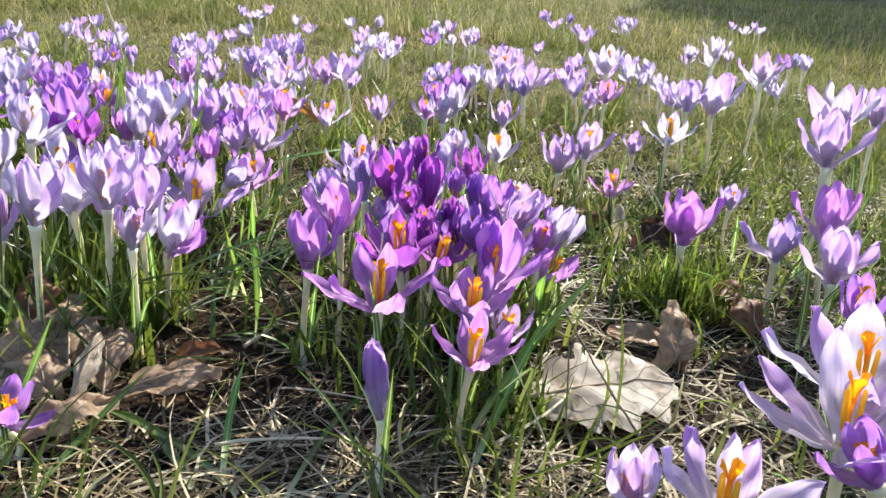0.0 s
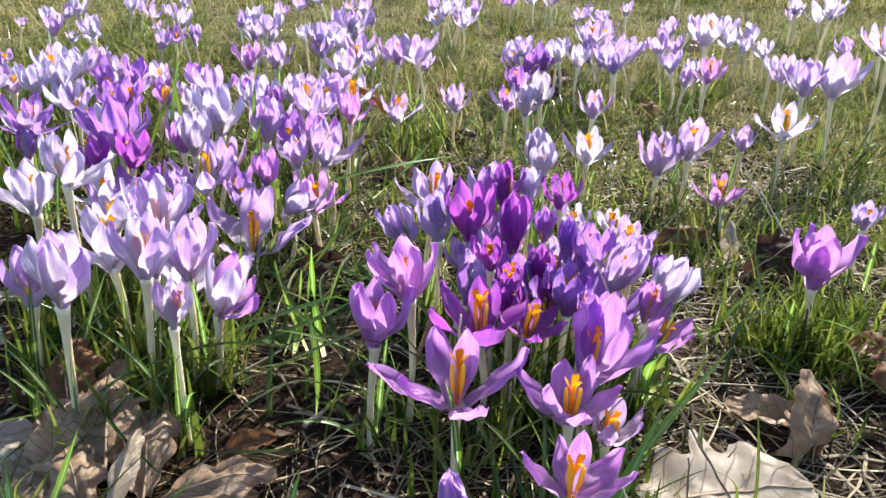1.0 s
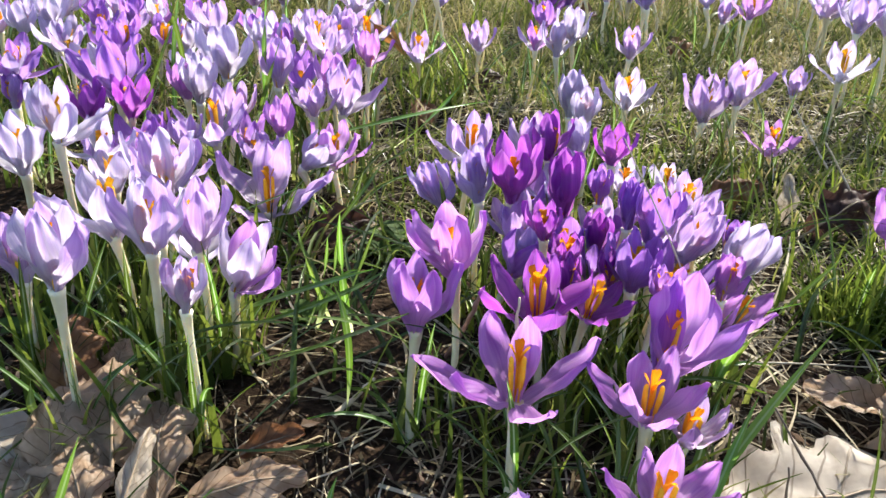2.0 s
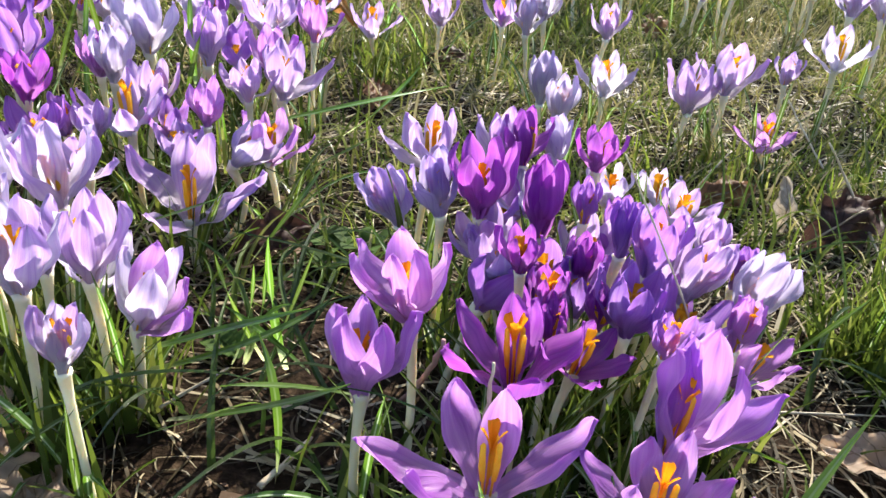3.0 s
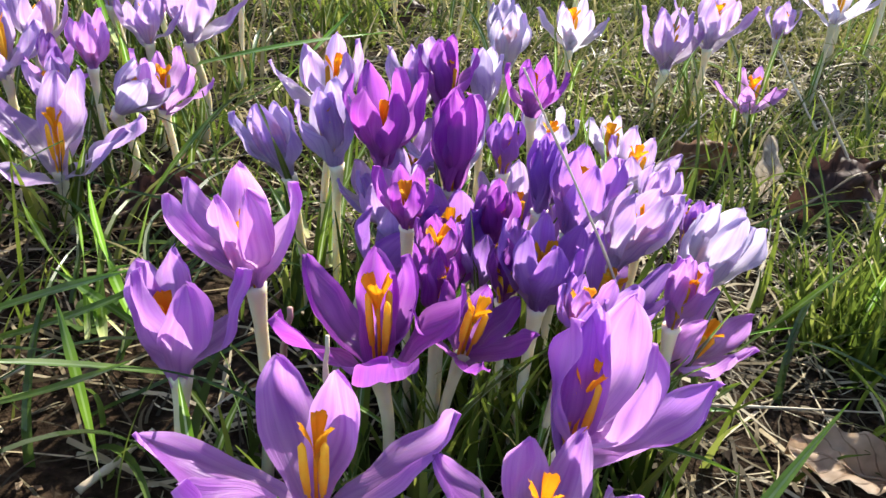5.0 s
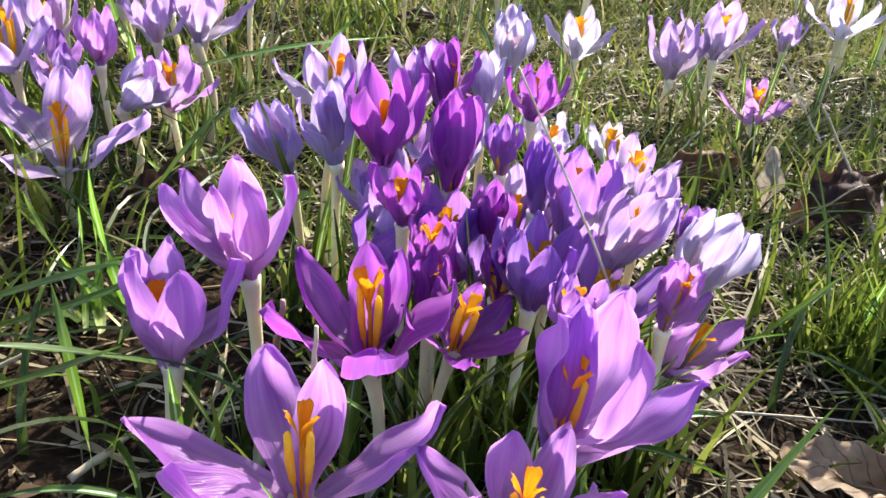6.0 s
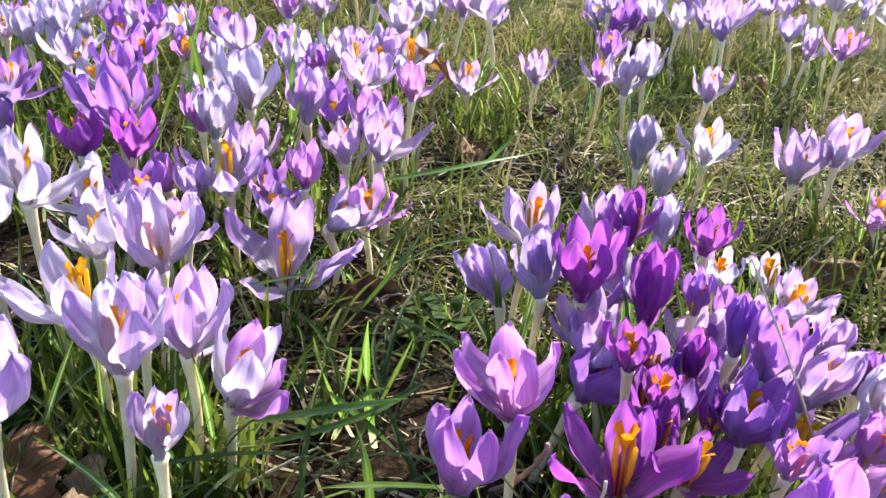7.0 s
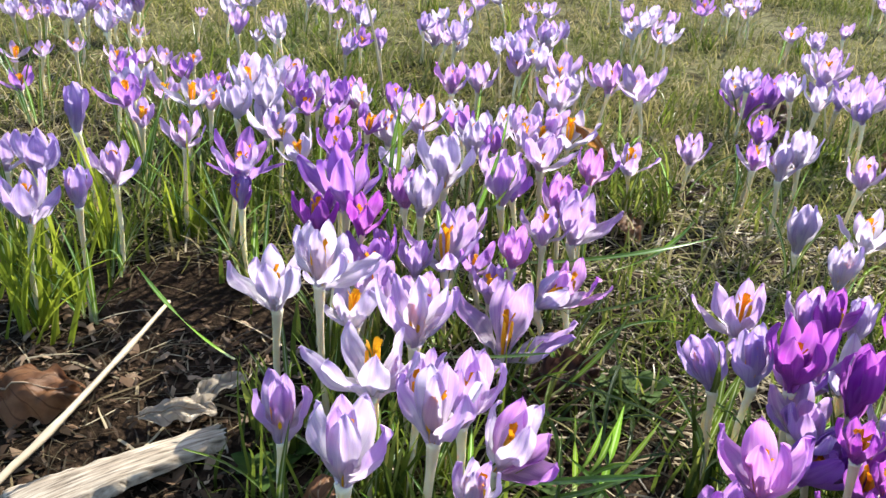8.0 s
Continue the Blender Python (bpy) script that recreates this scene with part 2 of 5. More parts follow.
def piece(name, mesh, parent, m=None, label=""):
    ob = new(name, mesh)
    ob.parent = parent
    if m is not None:
        ob.matrix_basis = m
    return tagged(ob, label)


def smooth(bm):
    for f in bm.faces:
        f.smooth = True
    return bm


def sheet(fn, nu, nv, uv=True):
    """A smooth sheet: fn(u, v) gives its points; u runs across, v along, both 0 to 1."""
    bm = bmesh.new()
    layer = bm.loops.layers.uv.new("UVMap")
    grid = [[bm.verts.new(fn(i / nu, j / nv)) for i in range(nu + 1)] for j in range(nv + 1)]
    for j in range(nv):
        for i in range(nu):
            f = bm.faces.new((grid[j][i], grid[j][i + 1], grid[j + 1][i + 1], grid[j + 1][i]))
            f.smooth = True
            for loop, (a, b) in zip(f.loops, ((i, j), (i + 1, j), (i + 1, j + 1), (i, j + 1))):
                loop[layer].uv = (a / nu, b / nv)
    return bm


def tube(path, radii, sides=8, cap=True):
    """A tube along a path of points, with a radius for each."""
    bm = bmesh.new()
    rings = []
    for k, p in enumerate(path):
        way = (Vector(path[min(k + 1, len(path) - 1)]) - Vector(path[max(k - 1, 0)])).normalized()
        side = way.cross(Vector((0.31, 0.95, 0.1))).normalized()
        other = way.cross(side)
        rings.append([bm.verts.new(Vector(p) + radii[k] * (math.cos(a) * side + math.sin(a) * other)) for a in (2 * math.pi * s / sides for s in range(sides))])
    for a, b in zip(rings, rings[1:]):
        for s in range(sides):
            bm.faces.new((a[s], a[(s + 1) % sides], b[(s + 1) % sides], b[s]))
    if cap:
        bm.faces.new(rings[0][::-1])
        bm.faces.new(rings[-1])
    return smooth(bm)


def height(x, y):
    """The lie of the ground."""
    near = 0.006 * noise.noise((x * 9, y * 9, 0)) + 0.003 * noise.noise((x * 31, y * 31, 4))
    wide = 0.03 * noise.noise((x * 0.5, y * 0.5, 9)) * min(1.0, max(0.0, (math.hypot(x, y) - 1.2) / 3))
    return near + wide - 0.002


# ---- ground ----


def ground():
    steps = [0.0]
    while steps[-1] < 400:
        steps.append(steps[-1] + (0.012 if steps[-1] < 0.7 else 0.012 + (steps[-1] - 0.7) * 0.12))
    axis = [-s for s in steps[:0:-1]] + steps
    verts = [(x, y + 0.5, height(x, y + 0.5)) for y in axis for x in axis]
    n = len(axis)
    faces = [(j * n + i, j * n + i + 1, (j + 1) * n + i + 1, (j + 1) * n + i) for j in range(n - 1) for i in range(n - 1)]
    mesh = bpy.data.meshes.new("ground")
    mesh.from_pydata(verts, [], faces)
    mesh.polygons.foreach_set("use_smooth", [True] * len(faces))
    mesh.materials.append(SOIL)
    tagged(new("ground", mesh), "dark soil with thatch under a spring meadow", "ground", kind="structure")


ground()


def blades(name, label, material, n, spot, size, rise, width, bend, segs=4, keel=False):
    """Many blades in one mesh. spot() gives a foot, size() a length, rise() the degrees above the ground, bend the droop; keel: folded along the middle."""
    verts, faces = [], []
    rows = 3 if keel else 2
    for _ in range(n):
        x, y = spot()
        length, up, turn = size(), radians(rise()), random.uniform(0, 2 * math.pi)
        z = height(x, y) - 0.002
        half = width * random.uniform(0.6, 1.3) / 2
        curl, droop = random.gauss(0, bend * 0.6), random.uniform(0.3, 1.5) * bend
        first = len(verts)
        for k in range(segs + 1):
            f = k / segs
            w = half * (1 - f) ** 0.6 if k < segs else half * 0.12
            a = turn + curl * f
            verts.append((x + w * math.sin(a), y - w * math.cos(a), z + (w * 0.6 if keel else 0)))
            if keel:
                verts.append((x, y, z - w * 0.2))
            verts.append((x - w * math.sin(a), y + w * math.cos(a), z + w * (0.6 if keel else 0.5)))
            pitch = up - droop * f
            step = length / segs
            x, y = x + step * math.cos(pitch) * math.cos(a), y + step * math.cos(pitch) * math.sin(a)
            z = max(z + step * math.sin(pitch), height(x, y) + 0.001)
        for k in range(segs):
            for r in range(rows - 1):
                p = first + rows * k + r
                faces.append((p, p + 1, p + rows + 1, p + rows))
    mesh = bpy.data.meshes.new(name)
    mesh.from_pydata(verts, [], faces)
    mesh.polygons.foreach_set("use_smooth", [not keel] * len(faces))
    mesh.materials.append(material)
    return tagged(new(name, mesh), label, "grass", kind="stuff")


def near_spot():
    while True:
        x, y = random.uniform(-0.95, 0.75), random.uniform(0.05, 1.15)
        bare = x < -0.24 and y < (0.66 if x < -0.30 else 0.57) + 0.03 * noise.noise((x * 20, 1, 1))
        # Growth thinned in two spots, where bare dark soil stands in for shade.
        if math.hypot(x + 0.14, y - 0.40) < 0.065 + 0.02 * noise.noise((x * 20, y * 20, 3)) and random.random() < 0.6:
            continue
        if math.hypot(x + 0.085, y - 0.51) < 0.055 + 0.02 * noise.noise((x * 20, y * 20, 7)) and random.random() < 0.75:
            continue
        if not bare or random.random() < 0.16:
            return x, y


def mid_spot():
    while True:
        y = random.uniform(0.95, 2.3)
        x = random.uniform(-0.45 - 0.62 * y, 0.3 + 0.62 * y)
        if noise.noise((x * 13, y * 9, 6)) + 0.6 * noise.noise((x * 3, y * 3, 1)) > random.uniform(-0.95, 0.3):
            return x, y


def far_spot():
    y = 2.2 + 4.5 * random.random() ** 1.5
    return random.uniform(-0.4 - 0.62 * y, 0.3 + 0.62 * y), y


def green_spot():
    """Green grass grows in patches."""
    while True:
        x, y = near_spot()
        if -0.21 < x < -0.04 and 0.34 < y < 0.53 and random.random() < 0.88:
            continue
        if x > 0.06 and y < 0.49 and random.random() < 0.6:
            continue
        if noise.noise((x * 7, y * 7, 2)) > random.uniform(-0.25, 0.45) and not (x < -0.24 and y < 0.67):
            return x, y


u = random.uniform
blades("straw", "dry flattened grass straw on dark soil", STRAW, 12000, near_spot, lambda: u(0.015, 0.09), lambda: u(-4, 26), 0.0017, 1.2, 6)
blades("front_straw", "bright dry straw lying in the sun", STRAW, 2400, lambda: (random.gauss(0.0, 0.14), random.uniform(0.08, 0.34)), lambda: u(0.02, 0.09), lambda: u(0, 26), 0.0017, 1.2, 6)
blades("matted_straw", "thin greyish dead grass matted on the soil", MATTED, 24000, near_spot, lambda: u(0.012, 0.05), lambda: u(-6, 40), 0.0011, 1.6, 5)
blades("grass", "fresh green grass blades among dry straw", GRASS, 3600, green_spot, lambda: u(0.012, 0.05), lambda: u(35, 88), 0.0019, 0.9)
blades("meadow_grass", "worn yellowish green grass of the meadow", LAWN, 36000, mid_spot, lambda: u(0.015, 0.055), lambda: u(5, 85), 0.0024, 1.1, 4)
blades("far_grass", "worn yellowish green grass of the meadow", LAWN, 30000, far_spot, lambda: u(0.03, 0.09), lambda: u(20, 85), 0.004, 0.8, 2)


def middle_spot():
    return random.uniform(-0.75, 0.75), random.uniform(0.66, 1.4)


blades("meadow_straw", "pale dry straw and worn grass of the meadow", LAWN, 13000, middle_spot, lambda: u(0.015, 0.06), lambda: u(0, 80), 0.0021, 1.0, 4)


def round_spot():
    """Round the flower bed, thinning out with distance."""
    while True:
        a, d = random.uniform(0, 2 * math.pi), random.uniform(0.45, 2.6)
        x, y = -0.1 + d * math.cos(a), 0.45 + d * math.sin(a)
        if y < 0.3 or abs(x) > 0.75:
            return x, y


blades("worn_grass", "worn yellowish green grass round the flower bed", LAWN, 16000, round_spot, lambda: u(0.02, 0.05), lambda: u(0, 70), 0.0028, 1.0, 3)


def patch(cx, cy, rx, ry):
    """A spot in an uneven patch."""
    return lambda: (random.gauss(cx, rx / 1.8), random.gauss(cy, ry / 1.8))


# Yellower and brighter than the other leaves: the backlit glow is in the colour.
LUSH_BACKLIT = blade_material("leaf_backlit", [(0.0, (0.08, 0.12, 0.014)), (0.4, (0.20, 0.27, 0.02)), (0.8, (0.37, 0.43, 0.04)), (1.0, (0.52, 0.51, 0.13))], 0.62, 0.3)
FRESH = blade_material("grass_fresh", [(0.0, (0.04, 0.075, 0.010)), (0.5, (0.11, 0.17, 0.018)), (0.85, (0.22, 0.29, 0.035)), (1.0, (0.36, 0.36, 0.11))], 0.55, 0.35)
for cx, cy, rx, ry, many in ((0.18, 0.55, 0.05, 0.035, 420), (0.16, 0.47, 0.04, 0.03, 40), (0.04, 0.36, 0.05, 0.04, 130), (0.24, 0.44, 0.06, 0.05, 50),
                             (0.05, 0.70, 0.12, 0.08, 420), (0.25, 0.72, 0.14, 0.10, 500), (-0.06, 0.68, 0.06, 0.06, 220), (0.35, 0.60, 0.10, 0.10, 360)):
    blades("fresh_grass", "patch of short fresh green grass", FRESH, many * 6 // 10, patch(cx, cy, rx, ry), lambda: u(0.015, 0.045), lambda: u(50, 92), 0.0022, 0.8, 4)
for cx, cy, rx, ry, many in ((-0.51, 0.66, 0.05, 0.04, 120), (-0.42, 0.73, 0.06, 0.04, 120), (-0.23, 0.45, 0.06, 0.025, 150), (-0.19, 0.53, 0.05, 0.04, 60), (-0.25, 0.68, 0.09, 0.06, 220), (0.02, 0.45, 0.05, 0.06, 200), (-0.22, 0.50, 0.06, 0.03, 120)):
    blades("crocus_foliage", "dense narrow green crocus leaves at the foot of a clump", FRESH, many // 3, patch(cx, cy, rx, ry), lambda: u(0.035, 0.075), lambda: u(60, 96), 0.0026, 0.8, 6)
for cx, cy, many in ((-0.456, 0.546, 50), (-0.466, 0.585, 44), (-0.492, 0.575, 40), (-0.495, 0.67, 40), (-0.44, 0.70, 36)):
    blades("crocus_foliage", "dense upright yellow-green crocus leaves beside bare soil", LUSH_BACKLIT, many * 4 // 10, patch(cx, cy, 0.016, 0.012), lambda: u(0.06, 0.11), lambda: u(62, 96), 0.0046, 0.6, 10, True)
tuft_rng = random.Random(8)
for _ in range(46):
    ty = tuft_rng.uniform(0.66, 1.7)
    tx = tuft_rng.uniform(-0.25 - 0.35 * ty, 0.12 + 0.42 * ty)
    blades("grass_tuft", "tuft of longer green grass in the worn lawn", FRESH if tuft_rng.random() < 0.6 else GRASS, 26, patch(tx, ty, 0.022, 0.018), lambda: u(0.03, 0.075), lambda: u(45, 92), 0.0030, 1.0, 5)
blades("long_grass", "long arching dark green grass leaves", GRASS, 700, green_spot, lambda: u(0.04, 0.10), lambda: u(30, 80), 0.0027, 1.3, 8, True)
GLOSSY = blade_material("grass_glossy", [(0.0, (0.02, 0.05, 0.012)), (0.5, (0.05, 0.105, 0.018)), (0.85, (0.12, 0.20, 0.03)), (1.0, (0.26, 0.32, 0.08))], 0.4, 0.26, gloss=0.5)
for cx, cy, rx, ry, many in ((-0.11, 0.46, 0.05, 0.05, 14), (-0.11, 0.56, 0.05, 0.06, 22), (0.14, 0.52, 0.05, 0.04, 8), (-0.22, 0.42, 0.06, 0.03, 9), (0.03, 0.37, 0.04, 0.03, 12)):
    blades("arching_grass", "long arching glossy green grass leaves", GLOSSY, many, patch(cx, cy, rx, ry), lambda: u(0.06, 0.13), lambda: u(35, 80), 0.0030, 1.7, 12, True)
for cx, cy, rx, ry, many in ((0.165, 0.535, 0.035, 0.03, 150), (0.19, 0.57, 0.04, 0.03, 90)):
    blades("lush_grass", "patch of lush bright green grass", FRESH, many, patch(cx, cy, rx, ry), lambda: u(0.022, 0.05), lambda: u(55, 95), 0.0030, 0.7, 6, True)

FOLIAGE = blade_material("crocus_foliage", [(0.0, (0.03, 0.055, 0.010)), (0.45, (0.085, 0.135, 0.018)), (0.8, (0.18, 0.245, 0.028)), (1.0, (0.30, 0.33, 0.07))], 0.5, 0.32)

# ---- crocuses ----


def petal_mesh(length, lean, curl, wide, ruffle, seed, blunt=0.7, nu=10, nv=16):
    """One petal: its base at the origin, bending outwards along +x by lean degrees on average."""
    fine, mid, r, z = 60, [], 0.0008, 0.0
    for k in range(fine + 1):
        s = k / fine
        phi = radians(lean + curl * float(np.interp(s, (0, 0.08, 0.28, 0.6, 0.92, 1), (-0.35, 0.1, 0.95, 0.05, -1.0, -0.7))))
        mid.append((r, z, phi))
        r, z = r + length / fine * math.sin(phi), z + length / fine * math.cos(phi)

    def at(a, b):
        s = 1 - (1 - b) ** 1.45
        r, z, phi = mid[min(int(s * fine + 0.5), fine)]
        w = wide * length / 2 * max(0.05, 0.16 * (1 - s) + math.sin(math.pi * s ** 1.12) ** (blunt if s > 0.54 else 0.95))
        cup = 0.82 * max(r, length * 0.15) + length * 0.26 * max(0, lean - 22) / 40
        th = (2 * a - 1) * w / cup
        inner = cup * (1 - math.cos(th)) + ruffle * length * noise.noise((a * 2.4, s * 3.2, seed))
        inner += 0.03 * length * abs(2 * a - 1) ** 3 * noise.noise((a * 5, s * 6, seed + 9)) * s
        inner -= 0.016 * length * max(0, 1 - abs(2 * a - 1) * 4) * math.sin(math.pi * s)
        return r - inner * math.cos(phi), cup * math.sin(th), z + inner * math.sin(phi)

    bm = sheet(at, nu, nv)
    mesh = bpy.data.meshes.new("petal")
    bm.to_mesh(mesh)
    bm.free()
    return mesh


def stigma_mesh(tall):
    """A slender style that ends in three frilled orange lobes."""
    bm = tube([(0, 0, 0), (0.0002, 0, tall * 0.5), (0, 0, tall * 0.72)], [0.0005, 0.0005, 0.0007], 6)
    for k in range(3):
        a = 2.1 * k + 0.4
        c, s = math.cos(a), math.sin(a)

        def fan(i, j):
            out = 0.0004 + 0.0030 * j * j
            half = (i - 0.5) * (0.0013 + 0.0036 * j * j) * (1 if j < 0.8 else 1 - 0.9 * (j - 0.8))
            rim = 1 - 0.10 * abs(2 * i - 1) ** 2.5 * j
            return (out * c - half * s + 0.0003 * j * math.sin(11 * i + k), out * s + half * c + 0.0003 * j * math.cos(9 * i),
                    tall * (0.64 + 0.36 * j * rim) + 0.0004 * j * math.sin(17 * i + k))
        lobe = sheet(fan, 8, 8)
        bmesh.ops.solidify(lobe, geom=lobe.faces[:], thickness=0.0004)
        tmp = bpy.data.meshes.new("lobe")
        lobe.to_mesh(tmp)
        lobe.free()
        bm.from_mesh(tmp)
        bpy.data.meshes.remove(tmp)
    mesh = bpy.data.meshes.new("stigma")
    smooth(bm).to_mesh(mesh)
    bm.free()
    mesh.materials.append(STIGMA)
    return mesh


def anther_mesh(tall):
    bm = tube([(0, 0, tall * 0.1), (0, 0, tall * 0.35), (0.0002, 0, tall * 0.38), (0.0004, 0, tall * 0.6), (0.0002, 0, tall * 0.9), (0, 0, tall * 0.94)],
              [0.0004, 0.0004, 0.0008, 0.0011, 0.0009, 0.0003], 7)
    mesh = bpy.data.meshes.new("anther")
    bm.to_mesh(mesh)
    bm.free()
    mesh.materials.append(ANTHER)
    return mesh


def leaf_blade(parent, foot, turn, length, width, up, droop):
    def at(a, b):
        n, x, z = 8, 0.0, -0.004
        for k in range(int(b * n + 0.5)):
            pitch = radians(up - droop * (k + 0.5) / n)
            x, z = x + length / n * math.cos(pitch), z + length / n * math.sin(pitch)
        side = (2 * a - 1) * width / 2 * (0.55 + 0.45 * math.sin(math.pi * min(1, b * 1.1))) * (1 if b < 0.8 else (1 - b) / 0.2 * 0.92 + 0.08)
        fold = abs(2 * a - 1) * width * 0.22
        c, s = math.cos(turn), math.sin(turn)
        return foot[0] + x * c - side * s, foot[1] + x * s + side * c, max(z, 0.002) * (1 if b else 0) + fold
    part("leaf", sheet(at, 4, 8), LEAF, parent)


TINTS = {"mauve": "light violet", "deep": "deep purple", "violet": "bright violet", "lilac": "soft lilac", "blue": "bluish lilac", "pale": "pale lilac-white"}
COUNT = [0]
NECKS = []


def crocus(neck, crown, spread, tint="lilac", foot=None, leaves=3, lush=False, state="", turn=None):
    """A crocus: neck and crown are the bottom and the middle of the rim of its cup, spread the cup's width."""
    COUNT[0] += 1
    rng = random.Random(COUNT[0] * 7 + 3)
    neck, crown = Vector(neck), Vector(crown)
    NECKS.append((neck.x, neck.y))
    axis = crown - neck
    tall = axis.length
    axis.normalize()
    if neck.y > 0.95:
        spread = min(spread, 1.2 * tall)
    if foot is None:
        drop = neck.z
        foot = (neck.x - axis.x * drop * 0.45 + rng.gauss(0, 0.003), neck.y - axis.y * drop * 0.45 + rng.gauss(0, 0.003))
    base = Vector((foot[0], foot[1], height(*foot)))
    plant = new("crocus")
    plant.location = base
    lean = math.degrees(math.atan2(spread / 2, tall))
    look_words = "closed bud" if lean < 14 else "cup-shaped flower" if lean < 33 else "wide open flower"
    tagged(plant, f"{TINTS[tint]} crocus with a {state or look_words} and pale stem", "crocus", "crocuses in the meadow")
    # stem
    top = neck - base
    bow = Vector((rng.gauss(0, 0.003), rng.gauss(0, 0.002), 0))
    path, radii = [], []
    thick = 0.0012 + 0.029 * tall
    for k in range(9):
        f = k / 8
        p = Vector((0, 0, -0.004)).lerp(top, f) + bow * math.sin(math.pi * f)
        path.append(p)
        radii.append(thick * (1.1 - 0.25 * math.sin(math.pi * f) + (0.35 if k == 8 else 0)))
    path.append(top + axis * tall * 0.09)
    radii.append(thick * 1.75)
    part("stem", tube(path, radii, 8), STEM, plant)
    # petals
    lean *= float(np.interp(lean, (18, 33, 40), (0.64, 1.05, 1.14)))
    curl = 20 if lean < 8 else 36 - 0.45 * lean if lean < 33 else 10
    flat = sum(math.cos(radians(lean + curl * (0.8 - 1.6 * k / 20))) for k in range(21)) / 21
    length = tall / max(flat, 0.45)
    wide = rng.uniform(0.34, 0.44) * (0.86 if tall > 0.038 else 1) if lean < 33 else rng.uniform(0.29, 0.36)
    turn0 = rng.uniform(0, 2 * math.pi) if turn is None else turn
    up = axis.to_track_quat("Z", "Y").to_matrix().to_4x4()
    at = Matrix.Translation(top) @ up
    for ring, (more, size) in enumerate(((3.0, 1.0), (-3.5, 0.96))):
        mesh = petal_mesh(length * size, lean + more, curl, wide * (1 if ring == 0 else 0.92), 0.07, COUNT[0] * 2 + ring, rng.uniform(0.46, 0.60))
        mesh.materials.append(PETALS[tint])
        for k in range(3):
            spin = turn0 + (2 * k + ring) * math.pi / 3 + rng.gauss(0, 0.14)
            shady = max(0.0, -(up.to_3x3() @ Vector((math.cos(spin), math.sin(spin), 0))).y)
            tip = rng.gauss(-0.5, 1) if lean < 9 else rng.gauss(0, 5) + (rng.random() < 0.14) * rng.uniform(6, 22) - 1.5 + 2 * shady ** 2 if lean < 33 else rng.gauss(0, 6) + 12 * shady ** 2
            m = at @ Matrix.Rotation(spin, 4, "Z") @ Matrix.Rotation(radians(tip), 4, "Y") @ Matrix.Diagonal((rng.uniform(0.92, 1.06), rng.uniform(0.86, 1.1), rng.uniform(0.84, 1.08), 1))
            piece("petal", mesh, plant, m)
    # stigma and anthers
    if spread > 0.4 * tall:
        reach = min(max(tall * (rng.uniform(0.50, 0.80) if lean < 30 else rng.uniform(0.80, 1.0)), 0.012), 0.032) * (0.8 if neck.y > 0.95 else 1)
        piece("stigma", stigma_mesh(reach), plant, at @ Matrix.Rotation(turn0, 4, "Z"), "orange branched stigma")
        if crown.y < 0.95:
            mesh = anther_mesh(reach)
            for k in range(3):
                m = at @ Matrix.Rotation(turn0 + 2.1 * k + 1, 4, "Z") @ Matrix.Translation((0.0012, 0, 0)) @ Matrix.Rotation(radians(rng.uniform(2, 6)), 4, "Y")
                piece("anther", mesh, plant, m, "yellow pollen-covered anther")
    # its own leaves
    for k in range(leaves):
        leaf_blade(plant, (rng.gauss(0, 0.004), rng.gauss(0, 0.004)), rng.uniform(0, 6.28), rng.uniform(0.065, 0.10) if lush else rng.uniform(0.03, 0.085), rng.uniform(0.0028, 0.0042) if lush else rng.uniform(0.0024, 0.0038), rng.uniform(68, 96), rng.uniform(5, 50) if lush or k % 3 else rng.uniform(25, 95))
    return plant



